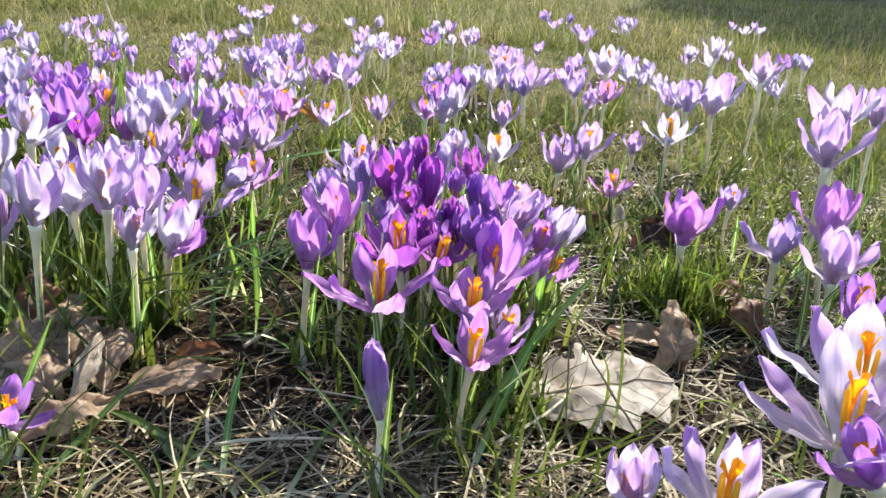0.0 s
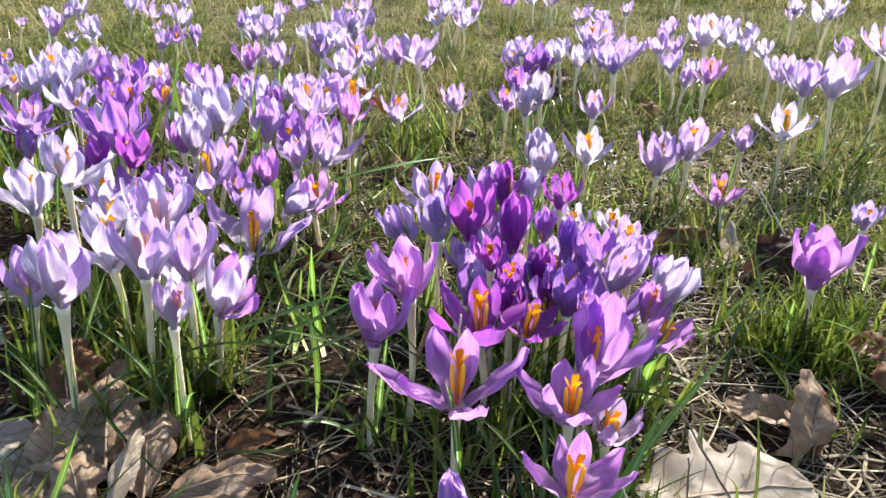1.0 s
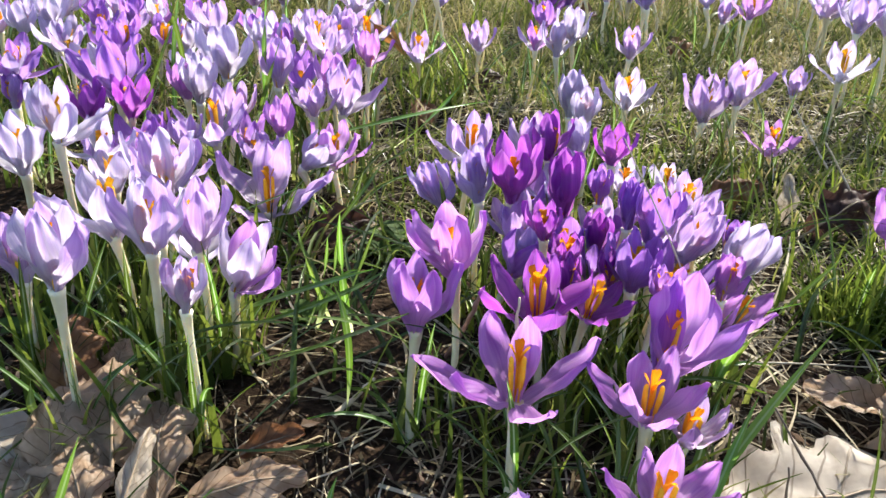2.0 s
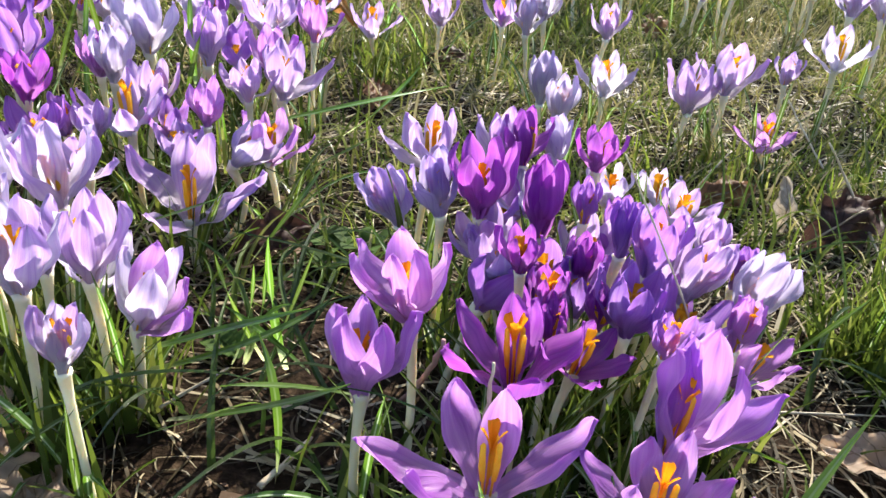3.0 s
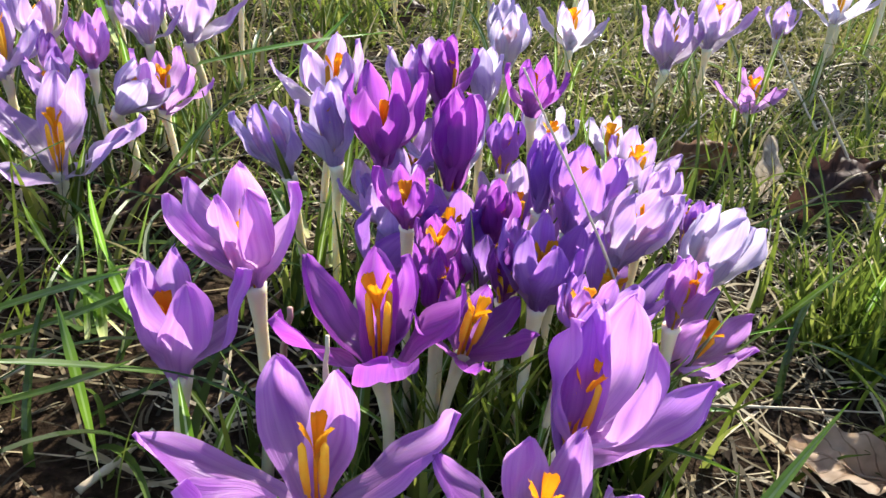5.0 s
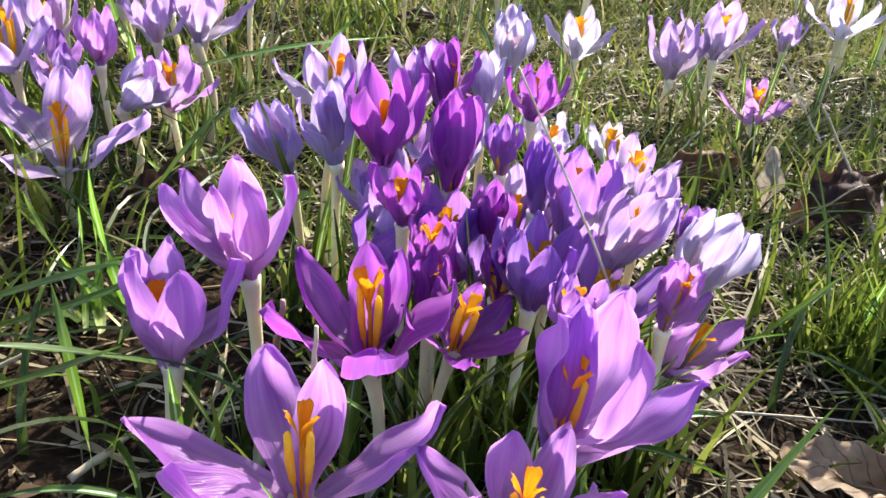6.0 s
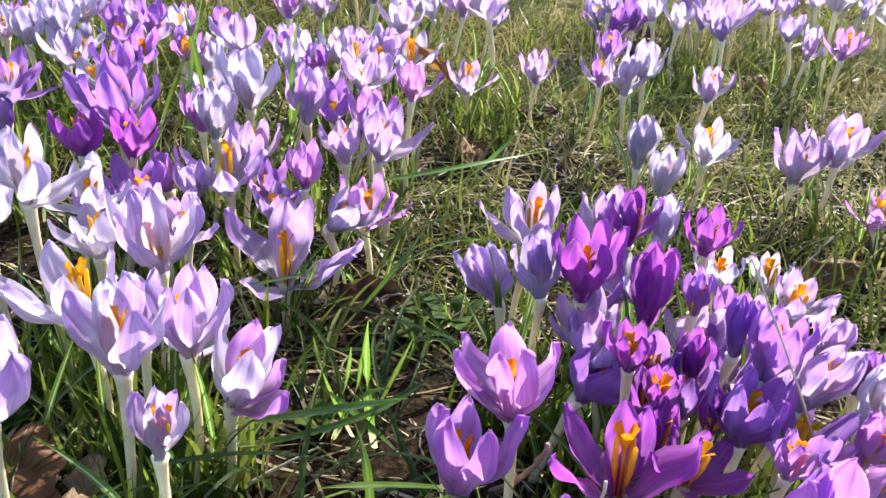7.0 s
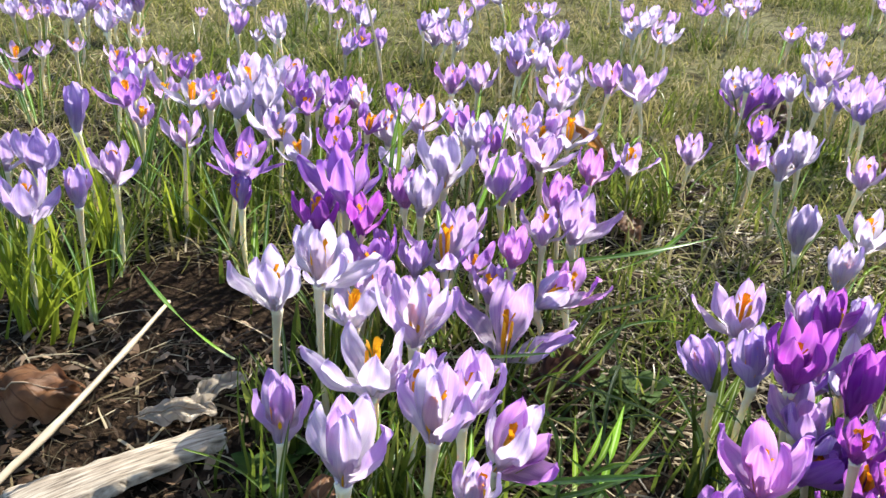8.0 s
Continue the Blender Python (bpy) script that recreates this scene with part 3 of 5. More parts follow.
def bloom(neck, length, tint, axis, petals, wide=0.38, tone=None, leaves=3, foot=None):
    """A crocus whose petals are known one by one. petals: for each, the degrees it points to (0 along x, 90 along y) and its lean off the axis;
    axis: the sideways slope of the cup; tone: the tint of every second petal."""
    COUNT[0] += 1
    rng = random.Random(COUNT[0] * 7 + 3)
    neck, way = Vector(neck), Vector((*axis, 1)).normalized()
    NECKS.append((neck.x, neck.y))
    if foot is None:
        foot = (neck.x - axis[0] * neck.z * 0.5 + rng.gauss(0, 0.003), neck.y - axis[1] * neck.z * 0.5 + rng.gauss(0, 0.003))
    plant = new("crocus")
    plant.location = (*foot, height(*foot))
    mean = sum(lean for _, lean in petals) / 6
    words = "closed bud" if mean < 10 else "cup-shaped flower" if mean < 26 else "wide open flower"
    tagged(plant, f"{TINTS[tint]} crocus with a {words} and pale stem", "crocus", "crocuses in the meadow")
    top = neck - plant.location
    bow = Vector((rng.gauss(0, 0.002), rng.gauss(0, 0.002), 0))
    thick = 0.0010 + 0.026 * length
    path = [Vector((0, 0, -0.004)).lerp(top, k / 8) + bow * math.sin(math.pi * k / 8) for k in range(9)] + [top + way * length * 0.08]
    part("stem", tube(path, [thick * (1.1 - 0.25 * math.sin(math.pi * k / 8) + (0.3 if k == 8 else 0)) for k in range(9)] + [thick * 1.7], 10), STEM, plant)
    at = Matrix.Translation(top) @ way.to_track_quat("Z", "Y").to_matrix().to_4x4()
    for k, (az, lean) in enumerate(petals):
        lean = (lean if lean < 20 else 20 + (lean - 20) * 0.86) - 8 * max(0.0, -math.sin(radians(az))) - 1.5
        curl = 22 if lean < 9 else max(14, 36 - 0.45 * lean)
        mesh = petal_mesh(length * rng.uniform(0.93, 1.06) * (1.0 if k % 2 == 0 else 0.97), lean + rng.gauss(0, 1.5), curl, wide * rng.uniform(0.84, 1.06), 0.10, COUNT[0] * 9 + k, rng.uniform(0.56, 0.76), 12, 20)
        mesh.materials.append(PETALS[tone if tone and k % 2 else tint])
        turn = Matrix.Rotation(radians(az) - way_turn(at), 4, "Z") @ Matrix.Rotation(radians(rng.gauss(0, 5)), 4, "Z")
        piece("petal", mesh, plant, at @ turn @ twist(rng.gauss(0, 9), lean))
    if mean > 9:
        reach = min(max(length * (0.72 if mean < 26 else 0.76) * rng.uniform(0.92, 1.1), 0.012), 0.032)
        piece("stigma", stigma_mesh(reach), plant, at @ Matrix.Rotation(rng.uniform(0, 6), 4, "Z"), "orange branched stigma")
        mesh = anther_mesh(reach * 0.9)
        for k in range(3):
            piece("anther", mesh, plant, at @ Matrix.Rotation(2.1 * k + rng.uniform(0, 1), 4, "Z") @ Matrix.Translation((0.0012, 0, 0)) @ Matrix.Rotation(radians(rng.uniform(2, 7)), 4, "Y"), "yellow pollen-covered anther")
    for k in range(leaves):
        leaf_blade(plant, (rng.gauss(0, 0.004), rng.gauss(0, 0.004)), rng.uniform(0, 6.28), rng.uniform(0.04, 0.09), rng.uniform(0.0026, 0.0040), rng.uniform(68, 96), rng.uniform(5, 50) if k % 3 else rng.uniform(25, 95))
    return plant


def twist(degrees, lean):
    """Turns a petal about its own length."""
    along = Vector((math.sin(radians(lean)), 0, math.cos(radians(lean))))
    return Matrix.Rotation(radians(degrees), 4, along)


def way_turn(m):
    """How far the pose m has turned its x axis about z."""
    x = m.to_3x3() @ Vector((1, 0, 0))
    return math.atan2(x.y, x.x)


# the dense purple clump
bloom((-0.070, 0.415, 0.054), 0.0386, "mauve", (-0.05, 0), ((255, 18), (315, 24), (10, 32), (75, 8), (130, 11), (200, 9)), leaves=3)
bloom((-0.056, 0.439, 0.067), 0.0373, "mauve", (-0.16, 0), ((205, 30), (255, 16), (320, 16), (20, 24), (90, 14), (150, 26)), leaves=3)
bloom((-0.020, 0.425, 0.053), 0.0401, "deep", (-0.05, 0), ((100, 8), (160, 34), (215, 48), (285, 58), (345, 42), (50, 18)), leaves=4, wide=0.40)
bloom((0.001, 0.434, 0.055), 0.0248, "deep", (0.2, 0), ((40, 42), (90, 20), (150, 25), (210, 55), (280, 66), (340, 50)), leaves=3)
bloom((0.022, 0.457, 0.056), 0.0322, "violet", (0.02, 0), ((100, 10), (160, 24), (215, 18), (275, 24), (330, 24), (40, 26)), leaves=3)
bloom((0.028, 0.400, 0.051), 0.0479, "mauve", (0.06, 0), ((172, 6), (285, -1), (322, 20), (352, 42), (50, 16), (110, 6)), leaves=4, wide=0.36, tone="violet")
bloom((-0.028, 0.380, 0.048), 0.0421, "mauve", (0, 0), ((172, 74), (128, 32), (72, 12), (18, 46), (288, 70), (220, 58)), leaves=5, wide=0.36)
bloom((0.020, 0.372, 0.050), 0.0315, "mauve", (0, 0), ((170, 52), (112, 16), (60, 20), (5, 50), (285, 60), (225, 34)), leaves=5)
bloom((0.038, 0.383, 0.033), 0.0263, "lilac", (0.1, 0), ((20, 32), (65, 22), (120, 14), (180, 20), (255, 46), (320, 42)), leaves=3)
bloom((0.019, 0.330, 0.045), 0.0294, "mauve", (0.05, 0), ((182, 50), (130, 22), (72, 10), (25, 48), (345, 54), (265, 66)), leaves=4, wide=0.38)
bloom((0.064, 0.457, 0.039), 0.0311, "mauve", (0.5, -0.1), ((90, 24), (30, 28), (335, 30), (280, 34), (220, 26), (150, 28)), leaves=3, wide=0.36)
bloom((0.060, 0.450, 0.059), 0.0259, "mauve", (0.08, 0), ((270, 7), (150, 8), (30, 10), (90, 10), (210, 8), (330, 12)), leaves=2)
bloom((0.044, 0.475, 0.061), 0.0338, "lilac", (0.42, 0), ((200, 22), (140, 20), (270, 13), (330, 10), (30, 15), (80, 15)), leaves=2, wide=0.40)
bloom((0.072, 0.482, 0.049), 0.0362, "pale", (0.3, 0), ((10, 18), (60, 12), (120, 15), (190, 18), (260, 16), (320, 14)), leaves=2)
bloom((-0.033, 0.531, 0.061), 0.0404, "deep", (-0.04, 0), ((232, 18), (306, 22), (0, 20), (60, 10), (120, 10), (180, 16)), leaves=3, wide=0.40)
bloom((-0.007, 0.520, 0.060), 0.0400, "deep", (-0.03, 0), ((270, 7), (212, 11), (328, 13), (30, 12), (90, 8), (150, 11)), leaves=3, wide=0.40)
bloom((-0.050, 0.531, 0.061), 0.0333, "blue", (-0.16, 0), ((252, 11), (200, 20), (312, 10), (0, 14), (60, 10), (120, 12)), leaves=3, wide=0.40)
bloom((-0.067, 0.530, 0.055), 0.0335, "blue", (-0.42, 0), ((180, 12), (240, 12), (300, 13), (0, 15), (60, 15), (120, 14)), leaves=3, wide=0.40)
bloom((-0.057, 0.565, 0.067), 0.0342, "lilac", (0, 0), ((176, 52), (150, 32), (85, 5), (35, 18), (300, 22), (235, 32)), leaves=3, wide=0.36)
bloom((-0.025, 0.568, 0.070), 0.0315, "lilac", (0, 0), ((180, 22), (120, 12), (60, 12), (0, 22), (300, 16), (240, 16)), leaves=3)
bloom((-0.014, 0.566, 0.073), 0.0308, "deep", (0, 0), ((192, 20), (130, 10), (62, 10), (350, 22), (290, 10), (232, 16)), leaves=3)
bloom((0.001, 0.575, 0.068), 0.0303, "pale", (0, 0), ((0, 10), (60, 8), (120, 8), (180, 10), (240, 9), (300, 9)), leaves=3)
bloom((0.021, 0.568, 0.072), 0.0264, "deep", (0, 0), ((180, 24), (120, 10), (60, 12), (0, 30), (300, 22), (240, 20)), leaves=3)
bloom((0.030, 0.573, 0.052), 0.0246, "pale", (0, 0), ((180, 26), (120, 14), (60, 14), (0, 28), (300, 34), (240, 34)), leaves=3)
bloom((0.057, 0.588, 0.047), 0.0237, "pale", (0, 0), ((180, 26), (120, 14), (60, 14), (0, 28), (300, 34), (240, 32)), leaves=3)
bloom((0.062, 0.560, 0.049), 0.0258, "lilac", (0.1, 0), ((0, 46), (50, 24), (110, 12), (180, 25), (250, 46), (310, 48)), leaves=3)
bloom((0.022, 0.490, 0.071), 0.0290, "violet", (-0.02, 0), ((270, 6), (212, 8), (328, 10), (30, 12), (90, 8), (150, 8)), leaves=2)
bloom((0.031, 0.480, 0.069), 0.0330, "violet", (0.05, 0), ((30, 20), (90, 12), (160, 14), (225, 16), (285, 24), (340, 22)), leaves=2)
bloom((-0.018, 0.468, 0.074), 0.0218, "deep", (-0.04, 0), ((172, 22), (120, 16), (60, 12), (0, 18), (300, 20), (240, 22)), leaves=2)
bloom((-0.008, 0.456, 0.068), 0.0190, "deep", (0, 0), ((172, 18), (120, 12), (60, 12), (0, 18), (300, 22), (240, 22)), leaves=2)
bloom((-0.007, 0.445, 0.059), 0.0227, "deep", (-0.02, 0), ((270, 10), (210, 13), (330, 13), (30, 12), (90, 8), (150, 12)), leaves=2)
bloom((0.008, 0.490, 0.055), 0.0261, "deep", (0.03, 0), ((270, 9), (210, 13), (330, 11), (30, 13), (90, 8), (150, 12)), leaves=2)
bloom((0.012, 0.460, 0.056), 0.0214, "deep", (0, 0), ((270, 10), (210, 13), (330, 15), (30, 15), (90, 8), (150, 12)), leaves=2)
bloom((0.030, 0.430, 0.068), 0.0192, "violet", (0.05, 0), ((20, 26), (80, 14), (140, 12), (200, 20), (260, 18), (320, 24)), leaves=2)
bloom((0.073, 0.500, 0.055), 0.0223, "violet", (0.1, 0), ((270, 8), (210, 10), (330, 11), (30, 12), (90, 8), (150, 10)), leaves=2)
bloom((0.059, 0.505, 0.063), 0.0233, "lilac", (0.2, 0), ((270, 10), (210, 14), (330, 13), (30, 14), (90, 8), (150, 12)), leaves=2)
bloom((0.010, 0.515, 0.072), 0.0227, "violet", (0, 0), ((270, 10), (210, 14), (330, 13), (30, 14), (90, 8), (150, 12)), leaves=2)
bloom((0.041, 0.535, 0.051), 0.0226, "lilac", (0.05, 0), ((270, 14), (210, 18), (330, 17), (30, 20), (90, 10), (150, 16)), leaves=2)
bloom((-0.020, 0.319, 0.020), 0.0425, "lilac", (-0.16, 0), ((270, 9), (150, 3), (30, 3), (90, 3), (210, 6), (330, 6)), leaves=3, wide=0.44, foot=(-0.019, 0.297))

# the pale clump
bloom((-0.250, 0.435, 0.051), 0.0360, "lilac", (-0.02, 0), ((252, 9), (195, 15), (318, 11), (25, 15), (90, 10), (130, 12)), leaves=5, wide=0.40)
bloom((-0.206, 0.388, 0.078), 0.0414, "pale", (-0.02, 0), ((182, 13), (245, 12), (300, 15), (358, 25), (60, 14), (120, 7)), leaves=5, wide=0.38, tone="lilac")
bloom((-0.181, 0.420, 0.079), 0.0374, "lilac", (0, 0), ((185, 24), (256, 10), (312, 36), (8, 28), (70, 10), (130, 12)), leaves=5, tone="pale")
bloom((-0.161, 0.456, 0.041), 0.0425, "pale", (0.3, 0), ((180, 18), (110, 14), (60, 14), (0, 22), (280, 22), (318, 48)), leaves=5, tone="mauve")
bloom((-0.177, 0.458, 0.060), 0.0392, "lilac", (0.05, 0), ((180, 15), (110, 10), (60, 12), (0, 20), (300, 22), (240, 18)), leaves=3)
bloom((-0.199, 0.468, 0.056), 0.0331, "lilac", (0, 0), ((180, 18), (120, 12), (60, 12), (0, 18), (300, 20), (240, 20)), leaves=3)
bloom((-0.219, 0.463, 0.062), 0.0404, "pale", (0, 0), ((180, 54), (148, 25), (35, 18), (352, 36), (295, 38), (240, 48)), leaves=5, wide=0.36)
bloom((-0.281, 0.502, 0.073), 0.0369, "pale", (-0.1, 0), ((182, 40), (112, 10), (45, 18), (335, 32), (250, 22), (290, 28)), leaves=5)
bloom((-0.257, 0.497, 0.094), 0.0353, "pale", (0, 0), ((142, 15), (75, 10), (0, 58), (200, 20), (268, 14), (325, 44)), leaves=5)
bloom((-0.214, 0.516, 0.057), 0.0440, "pale", (0, 0), ((180, 34), (142, 22), (42, 20), (0, 26), (300, 13), (240, 28)), leaves=5, tone="lilac")
bloom((-0.175, 0.566, 0.028), 0.0507, "lilac", (0.03, 0), ((160, 46), (112, 28), (66, 14), (12, 50), (342, 58), (262, 74)), leaves=5, wide=0.41)
bloom((-0.223, 0.621, 0.049), 0.0391, "lilac", (0, 0), ((166, 52), (95, 10), (42, 32), (352, 38), (280, 60), (220, 60)), leaves=5, wide=0.36)
bloom((-0.162, 0.402, 0.064), 0.0270, "pale", (0.08, 0), ((0, 14), (60, 9), (120, 8), (180, 12), (240, 14), (300, 14)), leaves=4, tone="lilac")
crocus((-0.393, 0.689, 0.063), (-0.385, 0.690, 0.090), 0.043, "violet", leaves=5)
crocus((-0.187, 0.780, 0.062), (-0.187, 0.780, 0.092), 0.035, "lilac")
crocus((-0.271, 0.560, 0.060), (-0.266, 0.560, 0.088), 0.027, "pale")
crocus((-0.119, 1.000, 0.067), (-0.123, 1.000, 0.102), 0.045, "lilac", leaves=2)

# the dense row behind the pale clump
bloom((-0.177, 0.921, 0.037), 0.0407, "pale", (0, 0), ((180, 60), (130, 45), (80, 35), (20, 50), (330, 60), (260, 70)), leaves=3, wide=0.36)
bloom((-0.120, 0.852, 0.044), 0.0312, "lilac", (0, 0), ((165, 40), (110, 15), (60, 20), (350, 55), (280, 50), (220, 45)), leaves=3, wide=0.36)
bloom((-0.250, 0.730, 0.056), 0.0488, "pale", (0, 0), ((170, 25), (120, 12), (60, 10), (0, 28), (300, 20), (240, 18)), leaves=4)
bloom((-0.297, 0.650, 0.063), 0.0497, "violet", (-0.05, 0), ((170, 48), (125, 20), (60, 22), (10, 30), (290, 32), (230, 30)), leaves=5, wide=0.38)
bloom((-0.317, 0.690, 0.077), 0.0345, "violet", (0, 0), ((180, 30), (120, 12), (60, 14), (0, 28), (300, 20), (240, 20)), leaves=4)
bloom((-0.306, 0.620, 0.061), 0.0298, "deep", (0, 0), ((180, 35), (120, 15), (60, 18), (0, 30), (300, 30), (240, 30)), leaves=4)
bloom((-0.277, 0.620, 0.064), 0.0308, "deep", (0.05, 0), ((180, 20), (120, 15), (60, 20), (0, 35), (300, 32), (240, 25)), leaves=4)
bloom((-0.168, 0.660, 0.057), 0.0305, "lilac", (0, 0), ((175, 40), (120, 20), (60, 15), (5, 45), (300, 28), (240, 28)), leaves=4)
bloom((-0.151, 0.670, 0.055), 0.0418, "lilac", (0.05, 0), ((20, 50), (60, 25), (110, 12), (180, 15), (250, 20), (310, 30)), leaves=4, wide=0.38)
bloom((-0.182, 0.624, 0.055), 0.0289, "mauve", (0, 0), ((180, 18), (120, 12), (60, 10), (0, 18), (300, 22), (240, 18)), leaves=4)
bloom((-0.147, 0.617, 0.040), 0.0340, "mauve", (0.05, 0), ((175, 20), (120, 12), (70, 18), (0, 50), (320, 40), (250, 28)), leaves=4, wide=0.38)
bloom((-0.190, 0.600, 0.043), 0.0267, "lilac", (0, 0), ((180, 26), (120, 12), (60, 12), (0, 24), (300, 28), (240, 28)), leaves=4)
bloom((-0.203, 0.700, 0.062), 0.0405, "lilac", (0, 0), ((180, 18), (120, 10), (60, 12), (0, 18), (300, 15), (240, 15)), leaves=3)
bloom((-0.164, 0.700, 0.060), 0.0346, "mauve", (0, 0), ((180, 22), (120, 12), (60, 12), (0, 30), (300, 20), (240, 18)), leaves=3)
bloom((-0.148, 0.760, 0.064), 0.0325, "mauve", (0.05, 0), ((180, 20), (120, 12), (60, 12), (0, 34), (300, 20), (240, 18)), leaves=3)
bloom((-0.254, 0.680, 0.054), 0.0386, "pale", (0.05, 0), ((180, 18), (120, 12), (60, 10), (0, 18), (300, 18), (240, 16)), leaves=3)
bloom((-0.271, 0.700, 0.050), 0.0336, "mauve", (0, 0), ((180, 22), (120, 10), (60, 12), (0, 20), (300, 18), (240, 18)), leaves=3)
bloom((-0.299, 0.850, 0.056), 0.0392, "lilac", (0, 0), ((175, 42), (120, 20), (60, 20), (0, 44), (300, 35), (240, 35)), leaves=3, wide=0.38)
bloom((-0.247, 0.820, 0.052), 0.0393, "pale", (0, 0), ((180, 26), (120, 12), (60, 14), (0, 26), (300, 20), (240, 20)), leaves=3)
bloom((-0.330, 0.860, 0.035), 0.0405, "pale", (0, 0), ((180, 30), (120, 14), (60, 14), (0, 30), (300, 24), (240, 22)), leaves=3)
bloom((-0.412, 1.000, 0.021), 0.0385, "mauve", (0, 0), ((180, 28), (120, 12), (60, 14), (0, 28), (300, 20), (240, 20)), leaves=2)
bloom((-0.235, 0.900, 0.043), 0.0330, "pale", (0, 0), ((180, 30), (120, 14), (60, 14), (0, 30), (300, 24), (240, 22)), leaves=2)

# the clumps beside the bare soil
bloom((-0.464, 0.560, 0.065), 0.0372, "blue", (0, 0), ((180, 35), (120, 15), (60, 15), (0, 40), (300, 28), (240, 28)), leaves=6)
bloom((-0.484, 0.600, 0.076), 0.0353, "blue", (0, 0), ((180, 22), (120, 12), (60, 12), (0, 24), (300, 18), (240, 18)), leaves=5)
bloom((-0.506, 0.670, 0.082), 0.0395, "blue", (0, 0), ((270, 8), (210, 9), (330, 10), (30, 10), (90, 8), (150, 9)), leaves=5)
bloom((-0.437, 0.570, 0.076), 0.0297, "blue", (0, 0), ((270, 10), (210, 14), (330, 14), (30, 14), (90, 10), (150, 14)), leaves=6)
bloom((-0.459, 0.640, 0.061), 0.0339, "lilac", (0, 0), ((175, 36), (120, 12), (60, 14), (5, 40), (300, 20), (240, 20)), leaves=6, tone="blue")
bloom((-0.439, 0.700, 0.071), 0.0307, "lilac", (0, 0), ((170, 42), (120, 15), (60, 20), (0, 42), (300, 30), (240, 30)), leaves=6)
bloom((-0.372, 0.655, 0.072), 0.0304, "blue", (0, 0), ((170, 46), (110, 12), (50, 20), (0, 48), (300, 32), (240, 32)), leaves=5, tone="violet", wide=0.38)
bloom((-0.369, 0.645, 0.056), 0.0280, "blue", (0, 0), ((270, 8), (210, 12), (330, 12), (30, 12), (90, 8), (150, 12)), leaves=5, tone="violet")
bloom((-0.430, 0.820, 0.064), 0.0370, "pale", (0, 0), ((180, 28), (120, 12), (60, 12), (0, 28), (300, 20), (240, 20)), leaves=4)
bloom((-0.447, 0.800, 0.063), 0.0353, "pale", (0, 0), ((180, 24), (120, 12), (60, 12), (0, 26), (300, 20), (240, 20)), leaves=4)
crocus((-0.531, 0.624, 0.066), (-0.529, 0.625, 0.094), 0.027, "lilac", lush=True, leaves=7)
crocus((-0.721, 0.880, 0.033), (-0.719, 0.880, 0.060), 0.030, "violet", lush=True, leaves=7)
crocus((-0.549, 0.800, 0.060), (-0.551, 0.800, 0.091), 0.037, "violet", lush=True, leaves=7)
crocus((-0.512, 0.760, 0.059), (-0.508, 0.760, 0.083), 0.018, "lilac", lush=True, leaves=7)
crocus((-0.500, 0.820, 0.063), (-0.498, 0.820, 0.086), 0.042, "pale", lush=True, leaves=7)
crocus((-0.484, 0.900, 0.052), (-0.485, 0.900, 0.090), 0.041, "pale", lush=True, leaves=7)
crocus((-0.461, 0.900, 0.055), (-0.459, 0.900, 0.093), 0.031, "pale", lush=True, leaves=7)
crocus((-0.492, 0.840, 0.054), (-0.488, 0.840, 0.080), 0.031, "lilac", lush=True, leaves=7)
crocus((-0.549, 0.860, 0.052), (-0.547, 0.860, 0.076), 0.028, "lilac", lush=True, leaves=7)
crocus((-0.772, 0.941, 0.047), (-0.769, 0.941, 0.063), 0.027, "lilac", leaves=2)
crocus((-0.755, 0.964, 0.046), (-0.752, 0.965, 0.063), 0.027, "lilac", leaves=2)
crocus((-0.736, 0.994, 0.047), (-0.734, 0.994, 0.063), 0.025, "lilac", leaves=2)
crocus((-0.674, 0.974, 0.045), (-0.669, 0.975, 0.065), 0.030, "lilac", leaves=2)
crocus((-0.650, 0.986, 0.045), (-0.648, 0.986, 0.065), 0.033, "lilac", leaves=2)
crocus((-0.625, 0.990, 0.045), (-0.624, 0.991, 0.065), 0.030, "lilac", leaves=2)
crocus((-0.596, 0.999, 0.046), (-0.594, 0.999, 0.063), 0.025, "lilac", leaves=2)
crocus((-0.208, 1.121, 0.042), (-0.211, 1.120, 0.077), 0.048, "lilac", leaves=2)
crocus((-0.248, 1.196, 0.046), (-0.251, 1.196, 0.073), 0.043, "pale", leaves=0)

# the loose crocuses over the lawn
bloom((-0.018, 0.888, 0.050), 0.0297, "blue", (0, 0), ((175, 40), (120, 15), (60, 18), (0, 40), (300, 25), (240, 25)), leaves=3, tone="violet")
bloom((-0.000, 0.867, 0.050), 0.0363, "pale", (0, 0), ((180, 22), (120, 12), (60, 12), (0, 26), (300, 16), (240, 16)), leaves=3)
bloom((-0.069, 0.900, 0.043), 0.0317, "lilac", (0, 0), ((180, 30), (120, 12), (60, 14), (0, 32), (300, 24), (240, 24)), leaves=2)
bloom((0.011, 0.790, 0.021), 0.0436, "pale", (0, 0), ((270, 8), (210, 14), (330, 12), (30, 14), (90, 8), (150, 14)), leaves=3)
bloom((0.012, 0.665, 0.055), 0.0337, "pale", (0, 0), ((270, 10), (210, 14), (330, 14), (30, 14), (90, 10), (150, 14)), leaves=3)
bloom((0.054, 0.782, 0.034), 0.0364, "pale", (0, 0), ((175, 46), (120, 20), (60, 20), (5, 46), (300, 35), (240, 35)), leaves=3, wide=0.36)
